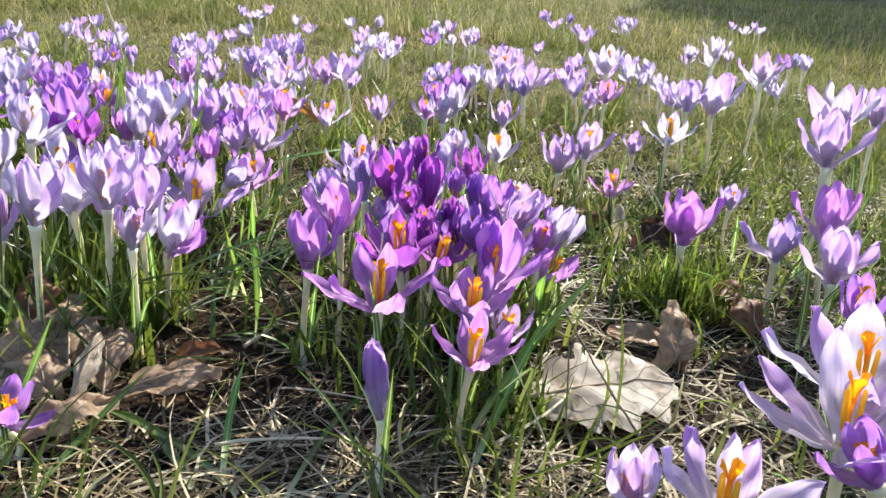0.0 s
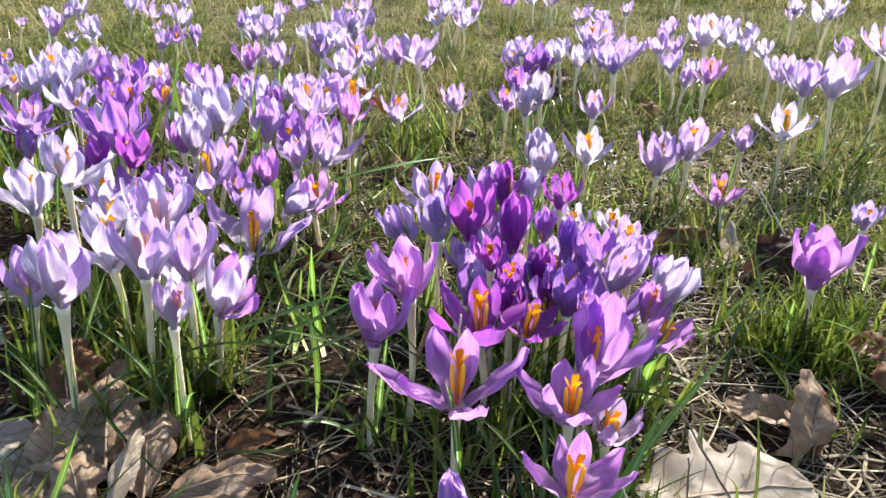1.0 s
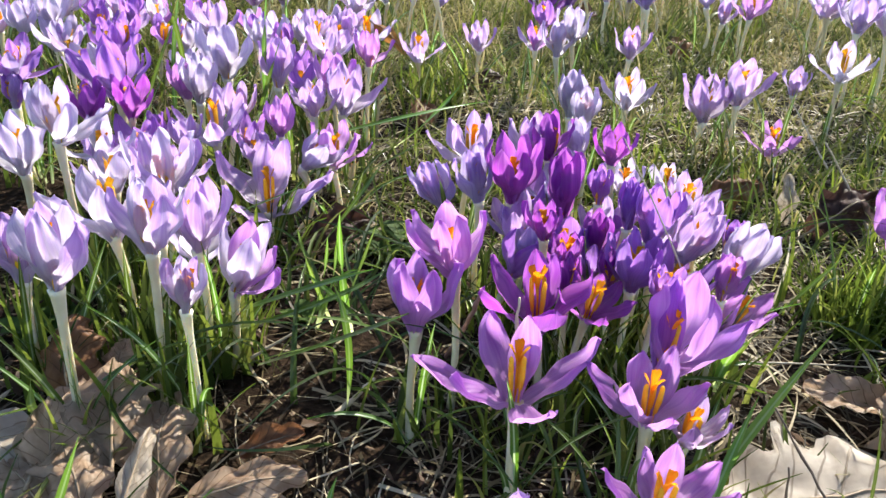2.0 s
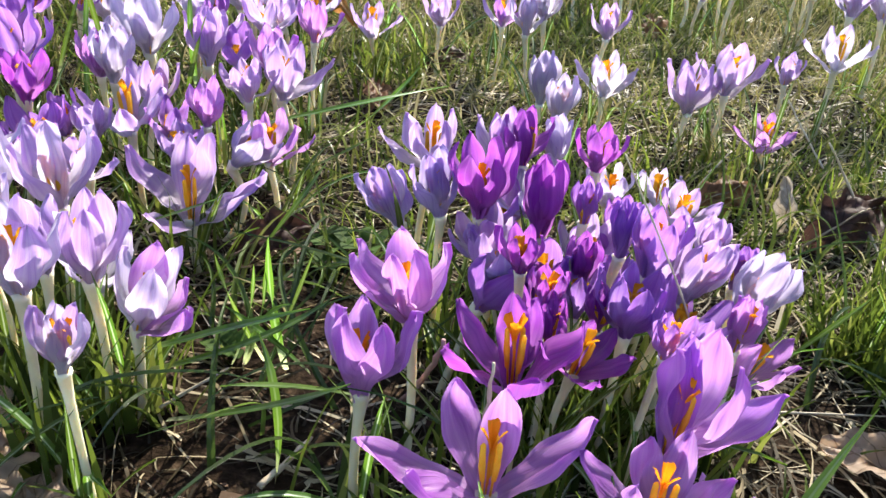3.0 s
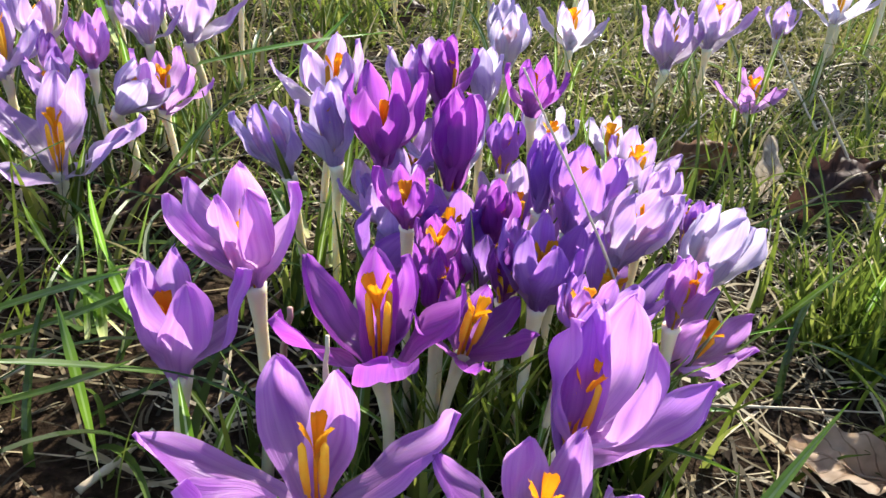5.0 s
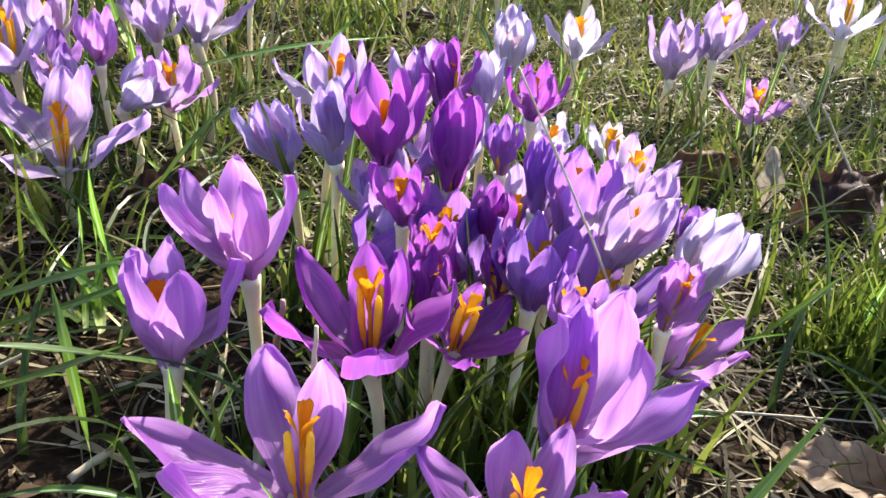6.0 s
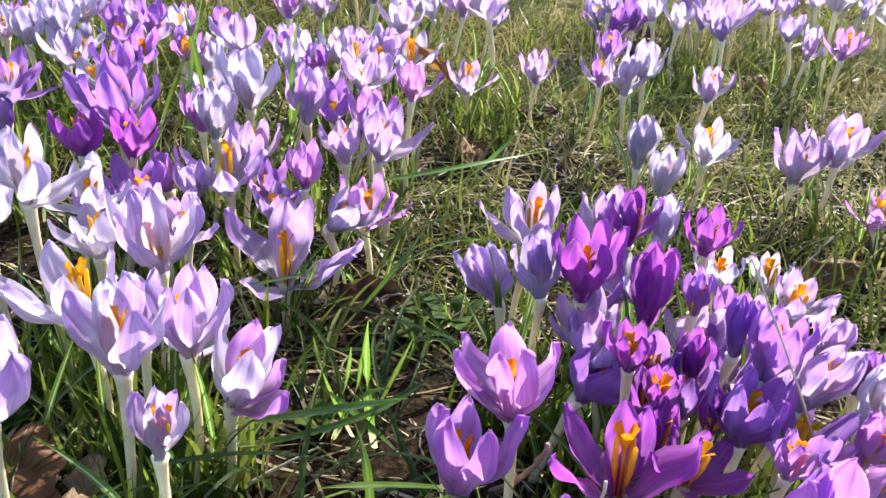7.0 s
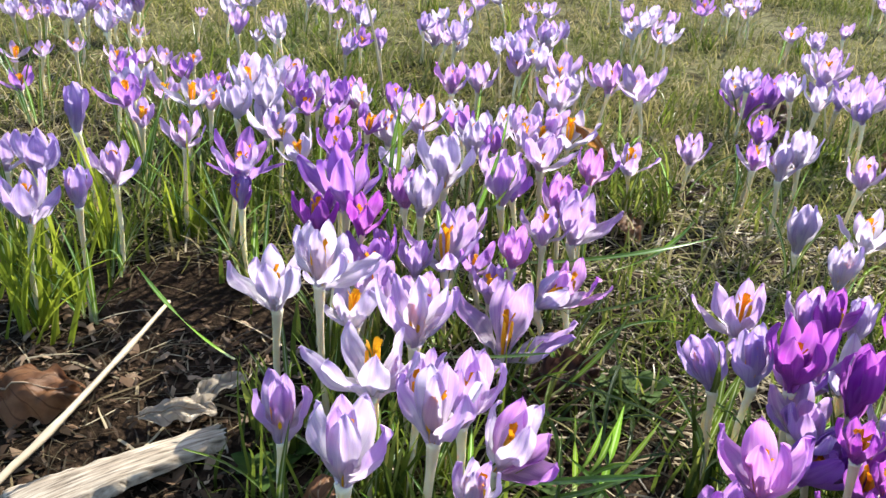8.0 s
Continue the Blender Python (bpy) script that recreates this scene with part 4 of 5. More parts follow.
bloom((0.064, 0.870, 0.051), 0.0321, "lilac", (0, 0), ((180, 28), (120, 12), (60, 14), (0, 30), (300, 22), (240, 22)), leaves=2)
bloom((0.172, 0.541, 0.040), 0.0453, "mauve", (0.05, 0), ((180, 22), (120, 14), (60, 15), (0, 28), (290, 19), (235, 20)), leaves=3, wide=0.48)
bloom((0.231, 0.520, 0.040), 0.0369, "blue", (0, 0), ((165, 46), (110, 10), (50, 15), (350, 20), (290, 15), (230, 24)), leaves=3)
bloom((0.247, 0.470, 0.045), 0.0444, "lilac", (0, 0), ((170, 42), (110, 15), (60, 15), (0, 36), (300, 18), (240, 22)), leaves=3)
bloom((0.270, 0.540, 0.052), 0.0450, "mauve", (0, 0), ((170, 42), (110, 15), (60, 15), (0, 30), (300, 20), (240, 25)), leaves=3)
bloom((0.288, 0.600, 0.089), 0.0501, "lilac", (0, 0), ((175, 38), (120, 20), (60, 20), (0, 40), (300, 22), (240, 22)), leaves=3)
bloom((0.319, 0.660, 0.106), 0.0477, "lilac", (0, 0), ((175, 38), (120, 18), (60, 18), (0, 40), (300, 25), (240, 25)), leaves=3, tone="pale")
bloom((0.394, 0.750, 0.097), 0.0435, "lilac", (0, 0), ((175, 30), (120, 14), (60, 14), (0, 32), (300, 22), (240, 22)), leaves=3)
bloom((0.240, 0.650, 0.039), 0.0243, "blue", (0, 0), ((180, 24), (120, 12), (60, 12), (0, 26), (300, 24), (240, 22)), leaves=2)
bloom((0.231, 0.400, 0.046), 0.0358, "violet", (0, 0), ((180, 30), (120, 14), (60, 14), (10, 40), (300, 28), (240, 28)), leaves=2)
bloom((0.116, 0.782, 0.026), 0.0463, "lilac", (0, 0), ((178, 25), (120, 12), (60, 14), (0, 28), (300, 22), (240, 22)), leaves=3)
bloom((0.140, 0.784, 0.041), 0.0417, "lilac", (0.05, 0), ((170, 46), (110, 15), (60, 18), (5, 46), (300, 28), (240, 28)), leaves=3, wide=0.38)
bloom((0.161, 0.743, 0.018), 0.0285, "mauve", (0, 0), ((175, 55), (110, 20), (60, 20), (5, 55), (300, 46), (240, 46)), leaves=3, wide=0.36)
bloom((0.193, 0.819, 0.042), 0.0263, "blue", (0, 0), ((180, 24), (120, 12), (60, 12), (0, 26), (300, 22), (240, 22)), leaves=2)
bloom((0.229, 0.826, 0.053), 0.0367, "pale", (0, 0), ((175, 55), (110, 25), (60, 25), (5, 55), (300, 45), (240, 45)), leaves=2, wide=0.36)
crocus((0.288, 1.100, 0.056), (0.289, 1.100, 0.079), 0.037, "pale", leaves=2)
crocus((0.179, 1.253, 0.045), (0.178, 1.253, 0.074), 0.049, "lilac", leaves=0)
crocus((0.252, 1.324, 0.047), (0.247, 1.324, 0.073), 0.041, "lilac", leaves=0)
crocus((0.309, 1.310, 0.049), (0.305, 1.310, 0.070), 0.051, "pale", leaves=0)
crocus((0.492, 1.314, 0.046), (0.487, 1.314, 0.092), 0.064, "pale", leaves=0)
crocus((0.511, 1.645, 0.040), (0.506, 1.645, 0.079), 0.065, "pale", leaves=0)
crocus((0.674, 1.678, 0.045), (0.668, 1.678, 0.075), 0.041, "violet", leaves=0)
crocus((0.265, 1.385, 0.035), (0.258, 1.385, 0.084), 0.047, "lilac", leaves=0)
crocus((-0.027, 1.708, 0.040), (-0.031, 1.708, 0.069), 0.048, "violet", leaves=0)
crocus((-0.101, 1.417, 0.043), (-0.103, 1.417, 0.066), 0.043, "lilac", leaves=0)
crocus((0.042, 1.727, 0.041), (0.040, 1.727, 0.058), 0.028, "lilac", leaves=0)
crocus((-0.170, 1.785, 0.037), (-0.171, 1.785, 0.062), 0.031, "lilac", leaves=0)
crocus((-0.283, 1.759, 0.038), (-0.284, 1.759, 0.062), 0.033, "lilac", leaves=0)
crocus((-0.390, 1.556, 0.036), (-0.390, 1.556, 0.063), 0.034, "lilac", leaves=0)
crocus((-0.303, 1.558, 0.040), (-0.303, 1.558, 0.060), 0.031, "lilac", leaves=0)
crocus((-0.374, 1.263, 0.040), (-0.369, 1.263, 0.069), 0.041, "lilac", leaves=0)
crocus((-0.467, 1.186, 0.043), (-0.462, 1.186, 0.066), 0.042, "violet", leaves=0)
crocus((-0.678, 1.593, 0.038), (-0.676, 1.593, 0.061), 0.051, "lilac", leaves=0)
crocus((-0.563, 1.146, 0.045), (-0.561, 1.145, 0.065), 0.040, "pale", leaves=2)
crocus((-0.586, 1.140, 0.047), (-0.585, 1.140, 0.062), 0.034, "pale", leaves=2)
crocus((0.296, 2.378, 0.031), (0.292, 2.378, 0.068), 0.062, "lilac", leaves=0)
crocus((0.331, 2.043, 0.036), (0.326, 2.043, 0.074), 0.059, "lilac", leaves=0)
crocus((0.513, 2.477, 0.023), (0.505, 2.477, 0.076), 0.064, "lilac", leaves=0)
crocus((0.891, 2.589, 0.035), (0.885, 2.590, 0.064), 0.042, "pale", leaves=0)
crocus((-0.453, 1.998, 0.039), (-0.452, 1.998, 0.060), 0.034, "lilac", leaves=0)
crocus((-0.905, 1.132, 0.040), (-0.902, 1.133, 0.059), 0.026, "lilac", leaves=2)
crocus((-0.893, 1.157, 0.041), (-0.891, 1.157, 0.059), 0.027, "lilac", leaves=0)
crocus((-0.861, 1.159, 0.042), (-0.859, 1.160, 0.058), 0.027, "lilac", leaves=0)
crocus((-0.856, 1.221, 0.037), (-0.853, 1.222, 0.062), 0.035, "lilac", leaves=0)
crocus((-0.833, 1.226, 0.034), (-0.833, 1.226, 0.065), 0.035, "lilac", leaves=0)
crocus((-0.840, 1.274, 0.034), (-0.837, 1.274, 0.065), 0.036, "lilac", leaves=0)
crocus((-0.783, 1.131, 0.041), (-0.781, 1.131, 0.059), 0.029, "lilac", leaves=2)
crocus((-0.728, 1.107, 0.042), (-0.727, 1.107, 0.057), 0.022, "lilac", leaves=2)
crocus((-0.720, 1.252, 0.042), (-0.719, 1.252, 0.057), 0.024, "lilac", leaves=0)
crocus((-0.712, 1.370, 0.036), (-0.711, 1.370, 0.063), 0.042, "lilac", leaves=0)
crocus((-0.583, 1.391, 0.038), (-0.582, 1.391, 0.061), 0.030, "lilac", leaves=0)
crocus((-0.563, 1.418, 0.037), (-0.563, 1.418, 0.062), 0.034, "lilac", leaves=0)
crocus((-0.529, 1.279, 0.042), (-0.529, 1.279, 0.057), 0.028, "lilac", leaves=0)
crocus((-0.130, 1.501, 0.045), (-0.141, 1.499, 0.065), 0.038, "lilac", leaves=0)
crocus((-0.111, 1.509, 0.043), (-0.109, 1.509, 0.066), 0.038, "lilac", leaves=0)
crocus((-0.039, 1.861, 0.037), (-0.043, 1.860, 0.062), 0.038, "lilac", leaves=0)
crocus((0.041, 1.831, 0.038), (0.037, 1.830, 0.061), 0.027, "lilac", leaves=0)
crocus((0.091, 1.521, 0.044), (0.086, 1.520, 0.066), 0.037, "lilac", leaves=0)
crocus((0.127, 1.514, 0.043), (0.121, 1.513, 0.066), 0.033, "pale", leaves=0)
crocus((0.118, 1.333, 0.041), (0.109, 1.331, 0.077), 0.048, "lilac", leaves=0)
crocus((0.318, 1.967, 0.037), (0.312, 1.966, 0.063), 0.038, "lilac", leaves=0)

# the far crocuses
bloom((0.104, 1.100, 0.049), 0.0506, "lilac", (0, 0), ((175, 42), (120, 20), (60, 20), (0, 44), (300, 30), (240, 30)), leaves=2)
bloom((0.194, 1.000, 0.062), 0.0340, "mauve", (0, 0), ((175, 38), (120, 16), (60, 18), (0, 40), (300, 28), (240, 28)), leaves=2)
bloom((0.301, 0.930, 0.068), 0.0521, "lilac", (0.05, 0), ((175, 40), (120, 14), (60, 16), (0, 36), (300, 28), (240, 28)), leaves=2, tone="pale")
bloom((0.269, 0.920, 0.071), 0.0415, "blue", (0, 0), ((175, 36), (120, 14), (60, 16), (0, 30), (300, 22), (240, 24)), leaves=2)
bloom((0.364, 0.970, 0.102), 0.0431, "lilac", (0, 0), ((172, 46), (120, 16), (60, 18), (5, 46), (300, 28), (240, 28)), leaves=1, wide=0.36)
bloom((0.410, 1.300, 0.093), 0.0379, "pale", (0, 0), ((175, 40), (120, 20), (60, 20), (0, 40), (300, 30), (240, 30)), leaves=1)
bloom((0.209, 1.100, 0.085), 0.0428, "pale", (0, 0), ((175, 40), (120, 14), (60, 16), (0, 32), (300, 28), (240, 28)), leaves=1)
bloom((0.013, 0.870, 0.062), 0.0370, "pale", (0, 0), ((180, 22), (120, 12), (60, 12), (0, 24), (300, 18), (240, 18)), leaves=2)
bloom((0.024, 1.160, 0.034), 0.0424, "violet", (0, 0), ((175, 34), (120, 14), (60, 14), (0, 36), (300, 22), (240, 22)), leaves=1)
bloom((-0.010, 0.946, 0.055), 0.0323, "violet", (0, 0), ((180, 24), (120, 12), (60, 12), (0, 26), (300, 20), (240, 20)), leaves=2)
bloom((-0.412, 1.360, 0.014), 0.0506, "lilac", (0, 0), ((175, 38), (120, 14), (60, 16), (0, 38), (300, 24), (240, 24)), leaves=1, tone="pale")
bloom((-0.247, 1.300, 0.036), 0.0497, "lilac", (0, 0), ((175, 36), (120, 12), (60, 14), (0, 34), (300, 22), (240, 22)), leaves=1)
bloom((-0.283, 1.320, 0.024), 0.0417, "blue", (0, 0), ((175, 36), (120, 12), (60, 14), (0, 34), (300, 22), (240, 22)), leaves=1)
bloom((0.004, 1.160, 0.020), 0.0451, "violet", (0, 0), ((172, 52), (120, 16), (60, 16), (5, 34), (300, 28), (240, 30)), leaves=1, wide=0.36)
bloom((0.084, 1.200, 0.057), 0.0427, "lilac", (0, 0), ((172, 36), (120, 16), (60, 16), (5, 48), (300, 28), (240, 30)), leaves=1)
bloom((-0.152, 1.080, 0.049), 0.0414, "mauve", (0, 0), ((172, 36), (120, 14), (60, 14), (5, 46), (300, 24), (240, 24)), leaves=2, tone="lilac")
bloom((-0.196, 0.980, 0.051), 0.0411, "lilac", (0, 0), ((172, 36), (120, 14), (60, 14), (5, 36), (300, 24), (240, 24)), leaves=2, tone="pale")
bloom((-0.283, 1.020, 0.049), 0.0377, "lilac", (0, 0), ((172, 30), (120, 14), (60, 14), (5, 32), (300, 20), (240, 20)), leaves=2)
bloom((-0.302, 0.980, 0.056), 0.0363, "mauve", (0, 0), ((172, 30), (120, 14), (60, 14), (5, 32), (300, 20), (240, 20)), leaves=2, tone="lilac")

# the large ones close by
bloom((0.146, 0.235, 0.071), 0.0447, "pale", (-0.03, 0), ((166, 70), (136, 56), (85, 26), (30, 52), (340, 60), (255, 70)), wide=0.37, tone="lilac")
bloom((0.164, 0.265, 0.073), 0.0435, "pale", (-0.05, 0), ((165, 60), (120, 38), (75, 16), (20, 46), (330, 50), (250, 58)), wide=0.38, tone="lilac")
bloom((0.090, 0.190, 0.070), 0.0324, "pale", (-0.03, 0), ((170, 42), (125, 30), (80, 6), (40, 25), (0, 52), (270, 50)), wide=0.36, tone="lilac")
bloom((0.063, 0.195, 0.067), 0.0261, "lilac", (-0.05, 0), ((270, 10), (210, 22), (150, 14), (90, 10), (30, 20), (330, 16)), wide=0.4, tone="pale")
crocus((0.149, 0.215, 0.070), (0.137, 0.215, 0.095), 0.017, "violet")
crocus((-0.186, 0.300, 0.016), (-0.180, 0.300, 0.038), 0.026, "violet")

# more blooms that stand low between the others and close the clumps


def fill(n, cx, cy, rx, ry, low, high, tints, seed, gap=0.018):
    rng = random.Random(seed)
    for _ in range(n):
        a, r = rng.uniform(0, 6.28), math.sqrt(rng.random())
        x, y, z = cx + rx * r * math.cos(a), cy + ry * r * math.sin(a), rng.uniform(low, high)
        if min(math.hypot(x - p, y - q) for p, q in NECKS) < gap or math.hypot(x + 0.165, y - 0.55) < 0.05:
            continue
        tall = rng.uniform(0.024, 0.032)
        crocus((x, y, z), (x + rng.gauss(0.002, 0.005), y + rng.gauss(0, 0.004), z + tall), tall * rng.uniform(0.7, 1.2), rng.choice(tints), leaves=1)


fill(46, 0.018, 0.490, 0.062, 0.060, 0.034, 0.050, ("deep", "deep", "violet", "violet", "lilac"), 11, 0.0135)
fill(16, 0.010, 0.560, 0.055, 0.030, 0.038, 0.054, ("violet", "lilac", "pale"), 12)
fill(36, -0.215, 0.590, 0.080, 0.070, 0.036, 0.060, ("lilac", "lilac", "pale", "violet"), 13)
fill(8, -0.215, 0.500, 0.050, 0.040, 0.030, 0.042, ("lilac", "pale", "pale"), 14)
fill(44, -0.300, 0.850, 0.150, 0.110, 0.036, 0.058, ("lilac", "lilac", "violet", "pale"), 15)
fill(36, -0.520, 0.900, 0.120, 0.080, 0.036, 0.058, ("lilac", "pale", "violet"), 16)

# far blooms stand in small groups
rng_far = random.Random(21)
for x, y in [p for p in NECKS if p[1] > 1.02]:
    for _ in range(rng_far.choice((1, 1, 2, 3, 3))):
        a, d, tall = rng_far.uniform(0, 6.28), rng_far.uniform(0.022, 0.05), rng_far.uniform(0.024, 0.033)
        p, q, z = x + d * math.cos(a), y + d * math.sin(a), rng_far.uniform(0.036, 0.055)
        crocus((p, q, z), (p + rng_far.gauss(0, 0.006), q + rng_far.gauss(0, 0.004), z + tall), tall * rng_far.uniform(0.6, 1.0), rng_far.choice(("lilac", "pale", "pale", "blue")), leaves=1)

# leaves that stand between the stems


def beside_stem(boxes, rng):
    feet = [(x, y) for x, y in NECKS if any(a < x < b and c < y < d for a, b, c, d in boxes)]
    return lambda: (lambda f: (f[0] + rng.gauss(0, 0.009), f[1] + rng.gauss(-0.004, 0.008)))(rng.choice(feet))


blades("crocus_foliage", "narrow upright green crocus leaves between the stems", FOLIAGE, 280, beside_stem([(-0.36, -0.12, 0.36, 0.60)], random.Random(3)), lambda: u(0.03, 0.066), lambda: u(68, 98), 0.0044, 0.6, 7)
blades("crocus_foliage", "narrow upright green crocus leaves between the stems", FOLIAGE, 420, beside_stem([(-0.10, 0.12, 0.33, 0.56)], random.Random(4)), lambda: u(0.025, 0.058), lambda: u(66, 98), 0.0040, 0.6, 7)
blades("crocus_foliage", "narrow upright green crocus leaves between the stems", FOLIAGE, 420, beside_stem([(-0.60, 0.0, 0.60, 0.98)], random.Random(5)), lambda: u(0.03, 0.07), lambda: u(66, 98), 0.0034, 0.6, 6)

# ---- fallen leaves, stalks and wood ----
RIB = plain("leaf_rib", (0.22, 0.15, 0.09), (0.38, 0.28, 0.18), 0.6, 200)



def dead_leaf(label, centre, length, width, turn, tilt, roll, material, lobes=4, dome=0.12, ripple=0.05, seed=1, flat=False):
    """A fallen leaf with lobed edges. turn: where its tip points; tilt: how far the tip is raised; dome: how far it bulges."""
    own = random.Random(seed * 13 + 1)
    fold, curl = (0.0, 0.0) if flat else (own.uniform(-0.10, 0.22), own.uniform(-0.6, 1.3))
    def at(a, b):
        side = 2 * a - 1
        w = width / 2 * math.sin(math.pi * (0.04 + 0.95 * b)) ** 0.55 * (0.84 + 0.17 * math.cos(2 * math.pi * lobes * b + (0.5 if side > 0 else 0)) * abs(side) + 0.13 * noise.noise((b * 9, side, seed)) + 0.05 * noise.noise((b * 31, side, seed)))
        z = dome * length * (math.sin(math.pi * b) * 0.9 - 0.75 * side * side) + 1.5 * ripple * length * noise.noise((b * 3.1, side * 1.7, seed + 5)) + 0.5 * ripple * length * noise.noise((b * 9, side * 5, seed + 2))
        z += 0.012 * length * abs(math.sin(b * 22 - abs(side) * 3)) * abs(side)
        z += fold * width * abs(side) ** 1.3 + curl * width * max(0.0, abs(side) - 0.55) ** 2 * (1 + noise.noise((b * 4, side, seed + 3)))
        return (b - 0.5) * length, side * w, z
    bm = sheet(at, 12, 30)
    bmesh.ops.solidify(bm, geom=bm.faces[:], thickness=0.0005)
    leaf = new("fallen_leaf")
    leaf.matrix_basis = pose(*centre, roll, -tilt, turn)
    blade = part("blade", smooth(bm), material, leaf)
    line = [Vector(at(0.5, k / 10)) + Vector((0, 0, 0.0002)) for k in range(11)]
    line.insert(0, line[0] + Vector((-0.16 * length, 0, -0.01 * length)))
    part("midrib", tube(line, [0.0009 * (1.1 - 0.09 * k) * length / 0.06 for k in range(12)], 6), RIB, blade, "raised brown midrib and stalk")
    return tagged(leaf, label, "leaf", "fallen leaves")


def stalk(label, points, thick, material=STALK, name="dry_stalk", category="stalk"):
    pts = [Vector(p) for p in points]
    path = []
    for k in range(13):
        f = k / 12
        p = (1 - f) ** 2 * pts[0] + 2 * f * (1 - f) * pts[1] + f * f * pts[2]
        path.append(p + Vector((noise.noise((k * 0.8, pts[0].x * 50, 1)), noise.noise((k * 0.8, pts[0].y * 50, 2)), 0)) * min(thick, 0.0014) * 0.6)
    origin = path[0].copy()
    ob = part(name, tube([p - origin for p in path], [thick / 2 * (1.05 - 0.45 * k / 12 + (0.25 if k % 5 == 4 else 0)) for k in range(13)], 7), material, None)
    ob.location = origin
    return tagged(ob, label, category, "dry stalks" if material is STALK else "")


def grass_leaf(points, width, label="long arching dark green grass leaf", material=GRASS_LEAF):
    pts = [Vector(p) for p in points]
    origin = pts[0].copy()

    def at(a, b):
        p = (1 - b) ** 2 * pts[0] + 2 * b * (1 - b) * pts[1] + b * b * pts[2] - origin
        way = ((1 - b) * (pts[1] - pts[0]) + b * (pts[2] - pts[1])).normalized()
        side = way.cross(Vector((0, -0.35, 1))).normalized()
        w = width / 2 * min(1, 0.7 + b) * (1 if b < 0.7 else (1 - b) / 0.3 * 0.95 + 0.05)
        return p + side * w * (2 * a - 1) + Vector((0, 0, abs(2 * a - 1) * width * 0.15))
    ob = part("grass_leaf", sheet(at, 4, 14), material, None)
    ob.location = origin
    return tagged(ob, label, "grass leaf", "long grass leaves")


dead_leaf("large pale beige fallen oak leaf with lobed edge", (0.096, 0.382, 0.012), 0.080, 0.080, 14, 2, 7, OAK_PALE, 4, 0.06, 0.05, 3, flat=True)
dead_leaf("pale fallen oak leaf lying among dry straw", (0.132, 0.455, 0.006), 0.046, 0.030, 160, 3, -6, OAK_TAN, 4, 0.08, 0.08, 8)
dead_leaf("curled brown fallen oak leaf standing on edge", (0.145, 0.447, 0.016), 0.050, 0.034, 70, 35, 55, OAK_TAN, 3, 0.2, 0.12, 12)
dead_leaf("large tan fallen oak leaf leaning against the crocus stems", (-0.196, 0.394, 0.020), 0.062, 0.042, 112, 8, 4, OAK_TAN, 3, 0.10, 0.08, 5)
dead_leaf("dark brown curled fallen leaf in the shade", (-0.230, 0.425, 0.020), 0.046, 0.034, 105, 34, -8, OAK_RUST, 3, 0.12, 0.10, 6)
dead_leaf("small pinkish brown rounded fallen leaf standing up", (-0.211, 0.370, 0.020), 0.036, 0.022, 112, 40, 6, OAK_TAN, 2, 0.12, 0.06, 7)
dead_leaf("pale grey-beige fallen leaf lying flat", (-0.249, 0.375, 0.008), 0.066, 0.050, 25, 2, 4, OAK_PALE, 4, 0.05, 0.06, 9, flat=True)
dead_leaf("greyish brown fallen leaf leaning on tan leaves", (-0.168, 0.378, 0.016), 0.054, 0.030, 104, 10, -6, OAK_TAN, 3, 0.14, 0.08, 10)
dead_leaf("narrow light tan folded fallen leaf", (-0.169, 0.353, 0.022), 0.046, 0.012, 92, 20, 14, OAK_PALE, 2, 0.22, 0.06, 31)
dead_leaf("yellowish tan fallen leaf lying on soil", (-0.198, 0.359, 0.014), 0.050, 0.030, 128, 6, 4, OAK_TAN, 3, 0.12, 0.09, 11)
dead_leaf("greyish brown fallen leaf lying flat", (-0.129, 0.363, 0.012), 0.046, 0.024, 20, 8, 22, OAK_TAN, 3, 0.12, 0.06, 14)
dead_leaf("small brown fallen leaf under the straw", (-0.127, 0.391, 0.010), 0.028, 0.014, 25, 10, 20, OAK_RUST, 2, 0.12, 0.06, 32)
dead_leaf("light tan fallen leaf resting on soil", (-0.214, 0.353, 0.010), 0.044, 0.028, 140, 4, 4, OAK_TAN, 3, 0.10, 0.08, 33)
dead_leaf("light brown crumpled fallen leaf piece", (-0.212, 0.437, 0.014), 0.022, 0.016, 95, 20, 4, OAK_TAN, 2, 0.12, 0.10, 34)
dead_leaf("pointed tan fallen leaf lying on straw", (-0.134, 0.357, 0.008), 0.042, 0.018, 10, 3, 12, OAK_TAN, 2, 0.12, 0.06, 15)
dead_leaf("tan fallen oak leaf beside the crocus clump", (-0.215, 0.385, 0.016), 0.055, 0.036, 95, 2, -18, OAK_TAN, 3, 0.14, 0.10, 16)
dead_leaf("tan fallen oak leaf lying on soil", (-0.167, 0.323, 0.010), 0.050, 0.022, 50, 0, 12, OAK_TAN, 3, 0.16, 0.10, 17)
dead_leaf("rusty brown fallen leaf under loose crocuses", (0.124, 0.688, 0.010), 0.046, 0.026, 20, 14, 30, OAK_RUST, 3, 0.15, 0.12, 18)
dead_leaf("cream curled dry leaf standing upright", (0.156, 0.674, 0.014), 0.036, 0.014, 85, 62, 10, OAK_PALE, 2, 0.2, 0.08, 19)
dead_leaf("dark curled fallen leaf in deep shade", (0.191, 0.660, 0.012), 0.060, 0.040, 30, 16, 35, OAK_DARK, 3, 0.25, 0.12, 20)
